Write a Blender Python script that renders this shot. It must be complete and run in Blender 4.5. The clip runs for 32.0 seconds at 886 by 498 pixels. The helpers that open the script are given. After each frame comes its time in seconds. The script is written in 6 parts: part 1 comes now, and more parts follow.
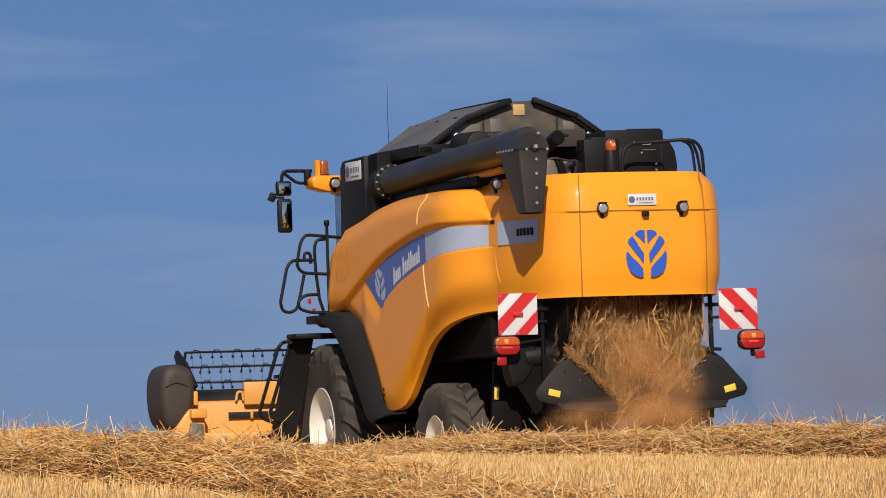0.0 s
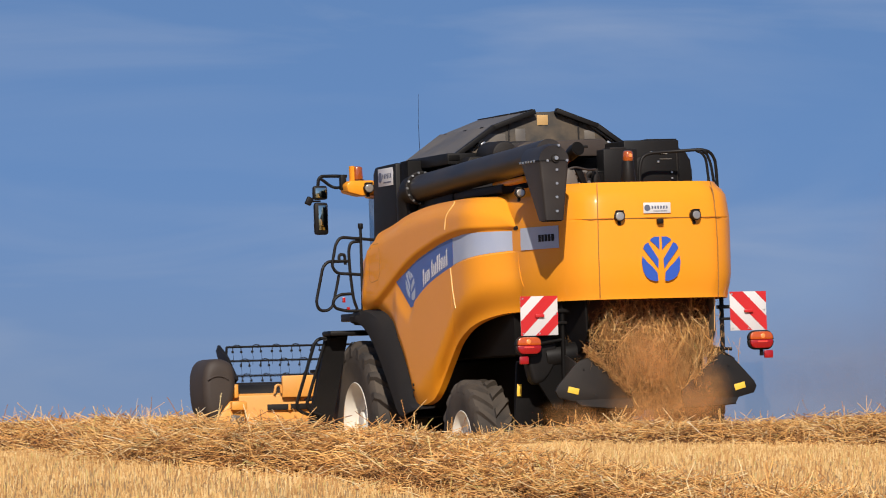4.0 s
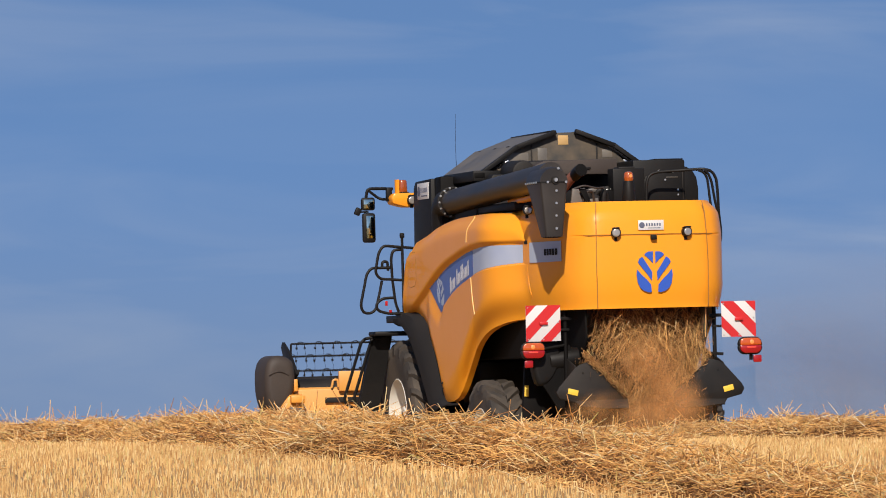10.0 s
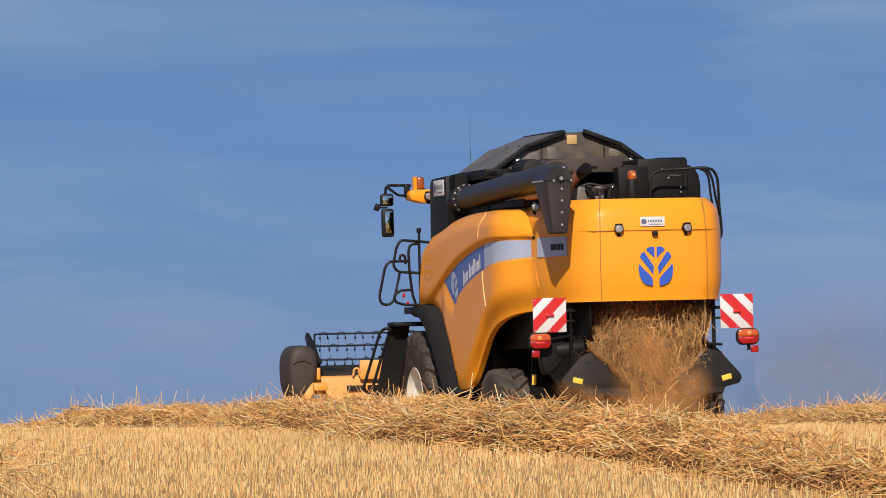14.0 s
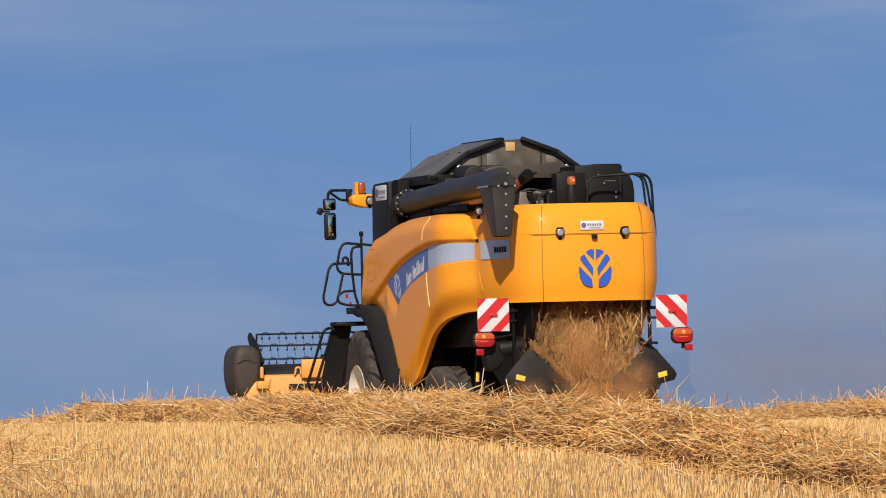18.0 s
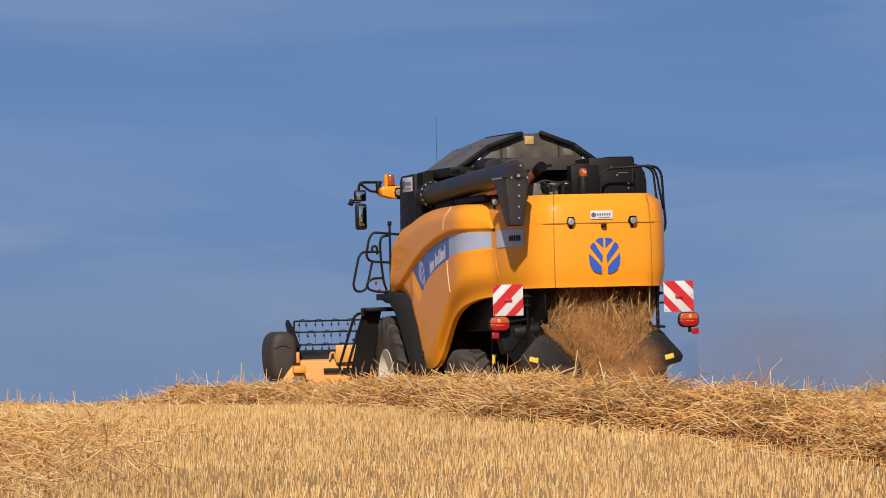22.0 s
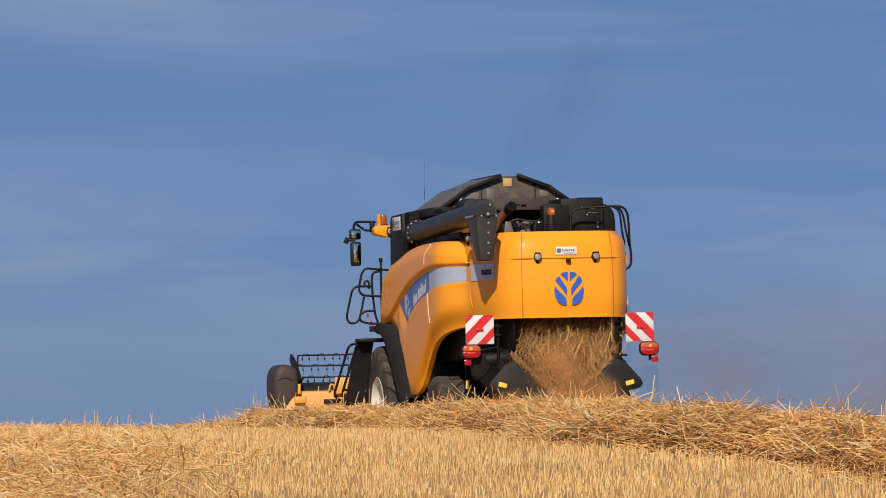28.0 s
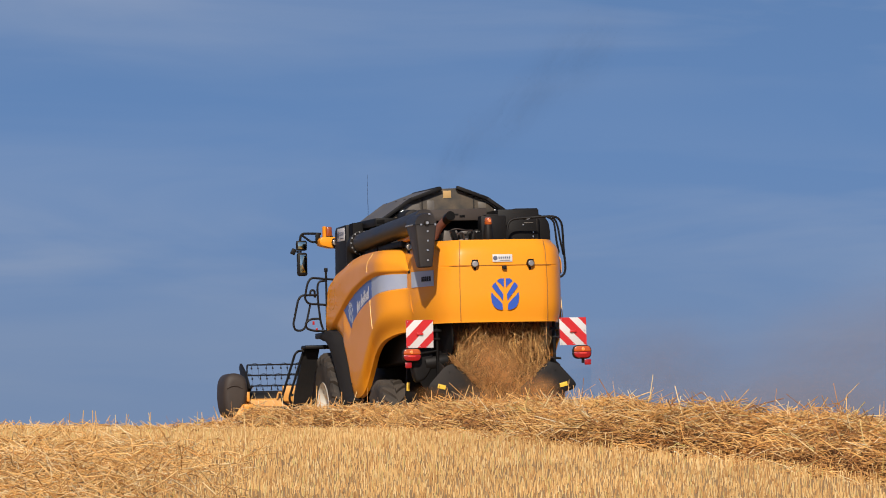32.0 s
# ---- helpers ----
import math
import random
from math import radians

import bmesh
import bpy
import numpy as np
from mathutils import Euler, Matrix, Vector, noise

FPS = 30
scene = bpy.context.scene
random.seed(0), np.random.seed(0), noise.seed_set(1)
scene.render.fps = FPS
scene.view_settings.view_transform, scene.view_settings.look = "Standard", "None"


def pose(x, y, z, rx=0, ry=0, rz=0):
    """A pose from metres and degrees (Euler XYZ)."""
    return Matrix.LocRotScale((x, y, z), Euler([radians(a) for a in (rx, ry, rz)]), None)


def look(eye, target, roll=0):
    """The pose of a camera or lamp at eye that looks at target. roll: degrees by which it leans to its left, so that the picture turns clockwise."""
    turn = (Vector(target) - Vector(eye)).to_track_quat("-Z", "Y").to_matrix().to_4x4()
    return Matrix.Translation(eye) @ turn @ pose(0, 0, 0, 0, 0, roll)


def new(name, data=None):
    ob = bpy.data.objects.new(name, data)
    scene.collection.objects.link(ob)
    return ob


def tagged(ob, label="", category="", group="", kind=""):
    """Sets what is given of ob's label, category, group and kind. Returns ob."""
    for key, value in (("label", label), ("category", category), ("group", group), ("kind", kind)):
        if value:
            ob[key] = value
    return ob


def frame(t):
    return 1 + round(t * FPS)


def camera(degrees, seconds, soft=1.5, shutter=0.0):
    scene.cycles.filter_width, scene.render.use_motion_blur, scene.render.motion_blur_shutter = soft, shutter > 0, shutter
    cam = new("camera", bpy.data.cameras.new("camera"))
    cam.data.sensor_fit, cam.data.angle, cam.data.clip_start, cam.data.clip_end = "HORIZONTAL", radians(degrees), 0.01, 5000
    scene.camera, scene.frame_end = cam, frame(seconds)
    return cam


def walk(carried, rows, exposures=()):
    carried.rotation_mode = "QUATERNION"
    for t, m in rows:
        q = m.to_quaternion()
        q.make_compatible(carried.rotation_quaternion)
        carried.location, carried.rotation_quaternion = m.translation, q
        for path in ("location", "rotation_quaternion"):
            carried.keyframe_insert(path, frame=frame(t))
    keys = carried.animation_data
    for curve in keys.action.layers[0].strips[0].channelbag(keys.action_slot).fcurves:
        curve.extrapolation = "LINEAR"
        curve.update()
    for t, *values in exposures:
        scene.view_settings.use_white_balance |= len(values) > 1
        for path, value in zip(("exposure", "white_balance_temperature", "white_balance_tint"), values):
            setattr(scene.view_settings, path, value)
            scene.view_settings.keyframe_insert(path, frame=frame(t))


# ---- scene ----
EYE = (0.0, 0.0, 0.0)


def aim(yaw, pitch, roll):
    """Camera on its stand, turned right by yaw, up by pitch."""
    a, e = radians(yaw), radians(pitch)
    return look(EYE, (math.sin(a) * math.cos(e), math.cos(a) * math.cos(e), math.sin(e)), roll)


cam = camera(8.9656, 32.0, soft=1.0, shutter=0.5)
walk(cam, [
    (0, aim(5.7403, 1.7017, -0.5398)),    (0.5, aim(5.666, 1.7103, -0.5052)),    (1, aim(5.5444, 1.7265, -0.4182)),
    (1.5, aim(5.2833, 1.7624, -0.3602)),    (2, aim(5.0542, 1.7737, -0.3593)),    (2.5, aim(4.9993, 1.7333, -0.4993)),
    (3, aim(4.941, 1.6751, -0.5171)),    (3.5, aim(4.7543, 1.6274, -0.4496)),    (4, aim(4.3873, 1.5969, -0.4459)),
    (4.5, aim(4.2044, 1.5794, -0.4624)),    (6.5, aim(3.6776, 1.5585, -0.3586)),    (7, aim(3.4025, 1.5453, -0.322)),
    (7.5, aim(3.189, 1.5411, -0.3418)),    (8, aim(3.0857, 1.551, -0.3657)),    (8.5, aim(3.0271, 1.5503, -0.3668)),
    (9, aim(2.987, 1.5546, -0.3824)),    (9.5, aim(2.8537, 1.5452, -0.2863)),    (10, aim(2.7074, 1.5495, -0.3558)),
    (10.5, aim(2.6278, 1.543, -0.352)),    (11, aim(2.5991, 1.5264, -0.2879)),    (11.5, aim(2.4957, 1.5113, -0.2965)),
    (12, aim(2.0871, 1.4891, -0.2326)),    (12.5, aim(1.8655, 1.4699, -0.2823)),    (13, aim(1.8085, 1.4653, -0.2786)),
    (13.5, aim(1.8258, 1.4556, -0.2744)),    (14, aim(1.8341, 1.4128, -0.2754)),    (14.5, aim(1.8247, 1.3593, -0.2771)),
    (16.5, aim(1.6419, 1.306, -0.2731)),    (17, aim(1.6658, 1.3433, -0.2385)),    (17.5, aim(1.6867, 1.358, -0.2725)),
    (18, aim(1.7211, 1.3635, -0.2772)),    (18.5, aim(1.7245, 1.3739, -0.2625)),    (19, aim(1.757, 1.3724, -0.2805)),
    (19.5, aim(1.7749, 1.3865, -0.2405)),    (20, aim(1.7928, 1.4089, -0.2689)),    (20.5, aim(1.785, 1.4102, -0.2595)),
    (21, aim(1.7267, 1.365, -0.2932)),    (21.5, aim(0.9656, 1.2498, -0.277)),    (22, aim(0.7722, 1.1888, -0.2923)),
    (22.5, aim(0.6677, 1.1802, -0.206)),    (23, aim(0.2539, 1.2096, -0.1568)),    (23.5, aim(-0.0775, 1.241, -0.1244)),
    (24, aim(-0.2225, 1.3133, 0.0215)),    (24.5, aim(-0.2774, 1.4061, 0.0347)),    (25, aim(-0.2267, 1.4388, 0.0266)),
    (25.5, aim(-0.2137, 1.4544, 0.0236)),    (26, aim(-0.1455, 1.4545, 0.0691)),    (26.5, aim(-0.0917, 1.4486, 0.0108)),
    (28.5, aim(-0.0007, 1.4341, 0.0129)),    (29, aim(-0.0002, 1.4349, 0.0309)),    (29.5, aim(0.0029, 1.4363, 0.0334)),
    (30, aim(-0.0031, 1.4365, 0.0161)),    (30.5, aim(-0.0017, 1.4357, 0.0319)),    (31, aim(-0.0076, 1.4362, 0.0013)),
    (31.5, aim(-0.0021, 1.4366, 0.032)),    (32, aim(0.0013, 1.4303, 0.0332)),
], exposures=[(0, -0.05, 6570, 12.5), (1, -0.01, 6570, 12.5), (2, 0.03, 6570, 12.5), (7, 0.06, 6560, 12.5), (20.5, 0.06, 6560, 12.5), (22.5, -0.08, 6570, 12.5), (32, -0.06, 6680, 12.5)])

# ---- world, sun, exposure ----
SUN = Vector((-0.07, -0.72, 0.505)).normalized()          # towards the sun
sun_el, sun_az = math.asin(SUN.z), math.atan2(SUN.x, SUN.y)
world = bpy.data.worlds.new("sky")
scene.world = world
world.use_nodes = True
wn, wl = world.node_tree.nodes, world.node_tree.links
wn.clear()
w_co = wn.new("ShaderNodeTexCoord")
w_sep = wn.new("ShaderNodeSeparateXYZ")
w_lift = wn.new("ShaderNodeMath")
w_lift.operation = "MULTIPLY_ADD"
w_lift.inputs[1].default_value, w_lift.inputs[2].default_value = 1.0, 0.42
w_com = wn.new("ShaderNodeCombineXYZ")
w_sky = wn.new("ShaderNodeTexSky")
w_sky.sky_type, w_sky.sun_disc = "NISHITA", False
w_sky.sun_elevation, w_sky.sun_rotation = sun_el, sun_az
w_sky.altitude, w_sky.air_density, w_sky.dust_density, w_sky.ozone_density = 150, 1.0, 0.3, 2.0
wl.new(w_co.outputs["Generated"], w_sep.inputs[0])
wl.new(w_sep.outputs[0], w_com.inputs[0])
wl.new(w_sep.outputs[1], w_com.inputs[1])
wl.new(w_sep.outputs[2], w_lift.inputs[0])
wl.new(w_lift.outputs[0], w_com.inputs[2])
wl.new(w_com.outputs[0], w_sky.inputs["Vector"])
# thin drifting cirrus
w_map = wn.new("ShaderNodeMapping")
w_map.inputs["Rotation"].default_value = (0, radians(14), 0)
w_map.inputs["Scale"].default_value = (11, 11, 64)
wl.new(w_co.outputs["Generated"], w_map.inputs[0])
w_noise = wn.new("ShaderNodeTexNoise")
w_noise.inputs["Scale"].default_value, w_noise.inputs["Detail"].default_value = 1.0, 6.0
w_noise.inputs["Roughness"].default_value, w_noise.inputs["Distortion"].default_value = 0.5, 0.6
wl.new(w_map.outputs[0], w_noise.inputs["Vector"])
w_ramp = wn.new("ShaderNodeValToRGB")
w_ramp.color_ramp.elements[0].position, w_ramp.color_ramp.elements[1].position = 0.42, 0.78
w_ramp.color_ramp.elements[1].color = (0.36, 0.36, 0.36, 1)
wl.new(w_noise.outputs["Fac"], w_ramp.inputs[0])
# streaks lie low over the field and high up, with a clear band between
w_band = wn.new("ShaderNodeValToRGB")
w_band.color_ramp.interpolation = "EASE"
w_band.color_ramp.elements[0].position, w_band.color_ramp.elements[0].color = 0.27, (1, 1, 1, 1)
w_band.color_ramp.elements[1].position, w_band.color_ramp.elements[1].color = 0.50, (0.18, 0.18, 0.18, 1)
w_high = w_band.color_ramp.elements.new(0.72)
w_high.color = (1, 1, 1, 1)
w_tall = wn.new("ShaderNodeMath")
w_tall.operation = "MULTIPLY"
w_tall.inputs[1].default_value = 10.0
wl.new(w_sep.outputs[2], w_tall.inputs[0])
wl.new(w_tall.outputs[0], w_band.inputs[0])
w_mul = wn.new("ShaderNodeMath")
w_mul.operation = "MULTIPLY"
wl.new(w_ramp.outputs[0], w_mul.inputs[0])
wl.new(w_band.outputs[0], w_mul.inputs[1])
w_mix = wn.new("ShaderNodeMix")
w_mix.data_type = "RGBA"
wl.new(w_mul.outputs[0], w_mix.inputs["Factor"])
wl.new(w_sky.outputs[0], w_mix.inputs[6])
w_mix.inputs[7].default_value = (3.85, 4.15, 4.6, 1)
w_bg = wn.new("ShaderNodeBackground")
w_bg.inputs["Strength"].default_value = 0.133
w_out = wn.new("ShaderNodeOutputWorld")
w_hsv = wn.new("ShaderNodeHueSaturation")
w_hsv.inputs["Saturation"].default_value, w_hsv.inputs["Hue"].default_value = 1.12, 0.5015
# pale haze low over the field
w_low = wn.new("ShaderNodeMapRange")
w_low.interpolation_type = "SMOOTHSTEP"
w_low.inputs["From Min"].default_value, w_low.inputs["From Max"].default_value = -0.01, 0.05
w_low.inputs["To Min"].default_value, w_low.inputs["To Max"].default_value = 0.72, 0.0
wl.new(w_sep.outputs[2], w_low.inputs["Value"])
w_haze = wn.new("ShaderNodeMix")
w_haze.data_type = "RGBA"
w_haze.inputs[7].default_value = (1.62, 2.12, 3.0, 1)
wl.new(w_low.outputs[0], w_haze.inputs["Factor"])
wl.new(w_mix.outputs[2], w_haze.inputs[6])
wl.new(w_haze.outputs[2], w_hsv.inputs["Color"])
wl.new(w_hsv.outputs[0], w_bg.inputs[0])
wl.new(w_bg.outputs[0], w_out.inputs[0])

sun = new("sun", bpy.data.lights.new("sun", "SUN"))
sun.data.energy, sun.data.angle, sun.data.color = 5.1, radians(0.53), (1.0, 0.93, 0.82)
sun.rotation_euler = (-SUN).to_track_quat("-Z", "Y").to_euler()


# ---- materials ----
def material(name, base, rough=0.5, metal=0.0, vary=0.12, scale=8.0, bump=0.0, bscale=60.0, second=None, amount=0.5,
             coat=0.0, spec=0.5, island=0.0, piece=0.0, alpha=1.0, emit=None, power=0.0, sheen=0.0):
    m = bpy.data.materials.new(name)
    m.use_nodes = True
    n, l = m.node_tree.nodes, m.node_tree.links
    b = n["Principled BSDF"]
    b.inputs["Roughness"].default_value, b.inputs["Metallic"].default_value = rough, metal
    b.inputs["Coat Weight"].default_value, b.inputs["Coat Roughness"].default_value = coat, 0.06
    b.inputs["Alpha"].default_value = alpha
    b.inputs["Specular IOR Level"].default_value = spec
    co = n.new("ShaderNodeTexCoord")
    big, fine = n.new("ShaderNodeTexNoise"), n.new("ShaderNodeTexNoise")
    big.inputs["Scale"].default_value, big.inputs["Detail"].default_value = scale * 0.18, 5
    fine.inputs["Scale"].default_value, fine.inputs["Detail"].default_value = bscale, 3
    l.new(co.outputs["Object"], big.inputs["Vector"])
    l.new(co.outputs["Object"], fine.inputs["Vector"])
    mix = n.new("ShaderNodeMix")
    mix.data_type = "RGBA"
    mix.inputs[6].default_value = (*base, 1)
    mix.inputs[7].default_value = (*(second or tuple(c * (1 - vary * 2) for c in base)), 1)
    ramp = n.new("ShaderNodeMapRange")
    ramp.inputs["From Min"].default_value, ramp.inputs["From Max"].default_value = 0.35, 0.7
    ramp.inputs["To Max"].default_value = amount
    l.new(big.outputs["Fac"], ramp.inputs["Value"])
    l.new(ramp.outputs[0], mix.inputs["Factor"])
    out = mix.outputs[2]
    hsv = n.new("ShaderNodeHueSaturation")
    val = n.new("ShaderNodeMath")
    val.operation = "MULTIPLY_ADD"
    val.inputs[1].default_value, val.inputs[2].default_value = vary * 1.2, 1 - vary * 0.6
    l.new(fine.outputs["Fac"], val.inputs[0])
    val_out = val.outputs[0]
    if island or piece:
        src = n.new("ShaderNodeNewGeometry").outputs["Random Per Island"] if island else n.new("ShaderNodeObjectInfo").outputs["Random"]
        add = n.new("ShaderNodeMath")
        add.operation = "MULTIPLY_ADD"
        add.inputs[1].default_value = island or piece
        l.new(src, add.inputs[0])
        l.new(val_out, add.inputs[2])
        sub = n.new("ShaderNodeMath")
        sub.operation = "SUBTRACT"
        sub.inputs[1].default_value = (island or piece) * 0.5
        l.new(add.outputs[0], sub.inputs[0])
        val_out = sub.outputs[0]
        hue = n.new("ShaderNodeMapRange")
        hue.inputs["To Min"].default_value, hue.inputs["To Max"].default_value = 0.488, 0.512
        l.new(src, hue.inputs["Value"])
        l.new(hue.outputs[0], hsv.inputs["Hue"])
    l.new(val_out, hsv.inputs["Value"])
    l.new(out, hsv.inputs["Color"])
    l.new(hsv.outputs[0], b.inputs["Base Color"])
    rr = n.new("ShaderNodeMapRange")
    rr.inputs["To Min"].default_value, rr.inputs["To Max"].default_value = max(rough - 0.06, 0.02), min(rough + 0.1, 1)
    l.new(big.outputs["Fac"], rr.inputs["Value"])
    l.new(rr.outputs[0], b.inputs["Roughness"])
    if bump:
        bp = n.new("ShaderNodeBump")
        bp.inputs["Strength"].default_value, bp.inputs["Distance"].default_value = bump, 0.01
        l.new(fine.outputs["Fac"], bp.inputs["Height"])
        l.new(bp.outputs[0], b.inputs["Normal"])
    if emit:
        b.inputs["Emission Color"].default_value, b.inputs["Emission Strength"].default_value = (*emit, 1), power
    return m


SEAM = material("dark_yellow_joint", (0.30, 0.12, 0.015), 0.6, vary=0.1)
YELLOW = material("yellow_paint", (0.80, 0.292, 0.016), 0.30, vary=0.03, scale=7, bscale=22, coat=0.16, second=(0.76, 0.29, 0.028), amount=0.6, spec=0.12)
YELLOW_WORN = material("worn_yellow_paint", (0.74, 0.30, 0.04), 0.45, vary=0.1, scale=10, bscale=30, second=(0.5, 0.27, 0.08), amount=0.6)
BLUE = material("blue_decal", (0.025, 0.085, 0.42), 0.35, vary=0.04, coat=0.2)
DUSTY_BLUE = material("dusty_blue_decal", (0.06, 0.11, 0.33), 0.4, vary=0.06, coat=0.2)
SILVER = material("silver_decal", (0.40, 0.44, 0.52), 0.35, vary=0.05, second=(0.28, 0.33, 0.47), amount=0.7)
GREYBLUE = material("grey_blue_print", (0.10, 0.11, 0.16), 0.5)
WHITE = material("white_decal", (0.60, 0.585, 0.575), 0.4, vary=0.05)
RED = material("red_reflective", (0.52, 0.018, 0.018), 0.35, vary=0.05)
DARK = material("black_plastic", (0.0075, 0.0070, 0.0068), 0.5, vary=0.2, scale=9, bscale=40, second=(0.015, 0.012, 0.010), amount=0.6, spec=0.16)
# near black that puts the shade of underbody and recesses into the colour
SHADE_BLACK = material("shade_black_metal", (0.0030, 0.0026, 0.0025), 0.65, vary=0.25, scale=12, bscale=50, second=(0.0075, 0.006, 0.005), amount=0.6, bump=0.1, spec=0.12)
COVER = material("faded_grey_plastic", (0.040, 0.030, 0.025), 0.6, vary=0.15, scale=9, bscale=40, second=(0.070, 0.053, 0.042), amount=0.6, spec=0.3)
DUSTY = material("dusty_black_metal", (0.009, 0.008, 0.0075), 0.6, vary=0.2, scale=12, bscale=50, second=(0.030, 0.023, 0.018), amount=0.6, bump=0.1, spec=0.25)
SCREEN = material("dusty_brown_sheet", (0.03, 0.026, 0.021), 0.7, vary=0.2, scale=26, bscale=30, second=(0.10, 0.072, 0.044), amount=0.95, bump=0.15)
LID = material("grey_lid_sheet", (0.085, 0.077, 0.070), 0.5, vary=0.15, scale=14, second=(0.155, 0.13, 0.10), amount=0.7)
TUBE = material("dark_grey_tube", (0.015, 0.0125, 0.0115), 0.42, vary=0.15, scale=9, second=(0.046, 0.036, 0.028), amount=0.7, spec=0.4)
RUBBER = material("tyre_rubber", (0.030, 0.026, 0.023), 0.8, vary=0.2, scale=9, bscale=70, second=(0.11, 0.086, 0.064), amount=0.85, bump=0.2, spec=0.3)
GUARD = material("dull_black_plastic", (0.017, 0.0155, 0.015), 0.8, vary=0.2, scale=9, bscale=40, second=(0.026, 0.022, 0.019), amount=0.7, spec=0.2)
RIM = material("cream_rim_paint", (0.74, 0.71, 0.63), 0.4, vary=0.06, second=(0.52, 0.44, 0.32), amount=0.5)
STEEL = material("bright_steel", (0.62, 0.61, 0.58), 0.3, metal=0.9, vary=0.08)
RUST = material("rusty_exhaust", (0.20, 0.065, 0.04), 0.75, vary=0.2, scale=20, second=(0.1, 0.05, 0.035), amount=0.7)
GLASS = material("dark_glass", (0.02, 0.025, 0.03), 0.05, vary=0.02, coat=0.5)
MIRROR = material("mirror_glass", (0.48, 0.60, 0.55), 0.04, metal=1.0, vary=0.01)
BEACON = material("dark_amber_glass", (0.36, 0.075, 0.012), 0.15, vary=0.1, coat=0.6, second=(0.2, 0.05, 0.012), amount=0.6)
AMBER_LIT = material("lit_amber_lens", (0.52, 0.085, 0.010), 0.22, vary=0.25, bscale=45, coat=0.5, emit=(1.0, 0.16, 0.03), power=0.05)
GLOW = material("amber_bulb", (0.7, 0.20, 0.05), 0.3, vary=0.05, emit=(1.0, 0.28, 0.08), power=0.35)
GLOW_RED = material("red_bulb", (0.7, 0.06, 0.04), 0.3, vary=0.05, emit=(1.0, 0.08, 0.06), power=0.16)
RED_LENS = material("red_lens", (0.34, 0.006, 0.008), 0.25, vary=0.3, bscale=45, coat=0.3, emit=(1, 0.01, 0.01), power=0.05)
LAMP = material("work_lamp_glass", (0.46, 0.41, 0.36), 0.14, metal=0.5, vary=0.3, bscale=60, coat=0.5)
PALE_STICKER = material("faded_sticker", (0.55, 0.34, 0.13), 0.6, vary=0.15, scale=30, second=(0.4, 0.24, 0.09), amount=0.7)
# pale yellow for the highlight painted along the shield joints
JOINT_HIGHLIGHT = material("joint_highlight_yellow", (0.85, 0.55, 0.20), 0.5, vary=0.05)
STICKER = material("yellow_sticker", (0.78, 0.5, 0.05), 0.45, vary=0.08)
SOIL = material("dry_soil", (0.27, 0.148, 0.05), 0.95, vary=0.25, scale=3, bscale=25, bump=0.5, second=(0.40, 0.24, 0.09), amount=0.9)
# windrow bed, coloured dark for the shade in the gaps between straws
MAT_STRAW = material("shaded_straw_bed", (0.17, 0.072, 0.020), 0.9, vary=0.35, scale=14, bscale=38, bump=0.8, second=(0.07, 0.028, 0.009), amount=0.9, spec=0.1)


def straw_material(name, stops, rough, spec=0.5):
    """Dry stalks, each of one colour out of a range, patchy over the field."""
    m = material(name, stops[0][1], rough, vary=0.12, scale=6, bscale=14, spec=spec)
    n, l = m.node_tree.nodes, m.node_tree.links
    b = n["Principled BSDF"]
    ramp = n.new("ShaderNodeValToRGB")
    while len(ramp.color_ramp.elements) < len(stops):
        ramp.color_ramp.elements.new(0.5)
    for e, (at, colour) in zip(ramp.color_ramp.elements, stops):
        e.position, e.color = at, (*colour, 1)
    l.new(n.new("ShaderNodeNewGeometry").outputs["Random Per Island"], ramp.inputs[0])
    co, patch = n.new("ShaderNodeTexCoord"), n.new("ShaderNodeTexNoise")
    patch.inputs["Scale"].default_value, patch.inputs["Detail"].default_value = 0.9, 4
    l.new(co.outputs["Object"], patch.inputs["Vector"])
    tone = n.new("ShaderNodeMapRange")
    tone.inputs["From Min"].default_value, tone.inputs["From Max"].default_value = 0.3, 0.7
    tone.inputs["To Min"].default_value, tone.inputs["To Max"].default_value = 0.82, 1.14
    l.new(patch.outputs["Fac"], tone.inputs["Value"])
    hsv = n.new("ShaderNodeHueSaturation")
    l.new(tone.outputs[0], hsv.inputs["Value"])
    l.new(ramp.outputs[0], hsv.inputs["Color"])
    l.new(hsv.outputs[0], b.inputs["Base Color"])
    return m


STRAW = straw_material("straw", ((0.0, (0.23, 0.092, 0.026)), (0.14, (0.46, 0.198, 0.052)), (0.36, (0.66, 0.325, 0.091)), (0.62, (0.78, 0.435, 0.136)), (0.84, (0.83, 0.525, 0.205)),
                                 (0.94, (0.86, 0.66, 0.37)), (0.975, (0.50, 0.38, 0.09)), (1.0, (0.84, 0.72, 0.51))), 0.45, 0.45)
LOOSE = straw_material("bleached_loose_straw", ((0.0, (0.46, 0.20, 0.052)), (0.3, (0.70, 0.37, 0.112)), (0.7, (0.80, 0.48, 0.175)), (1.0, (0.82, 0.62, 0.34))), 0.45, 0.45)
# under layer, browned to deepen the shade painted in the hollows
UNDER = straw_material("shaded_under_straw", ((0.0, (0.10, 0.04, 0.012)), (0.4, (0.26, 0.11, 0.032)), (0.8, (0.44, 0.21, 0.065)), (1.0, (0.52, 0.30, 0.11))), 0.65, 0.3)
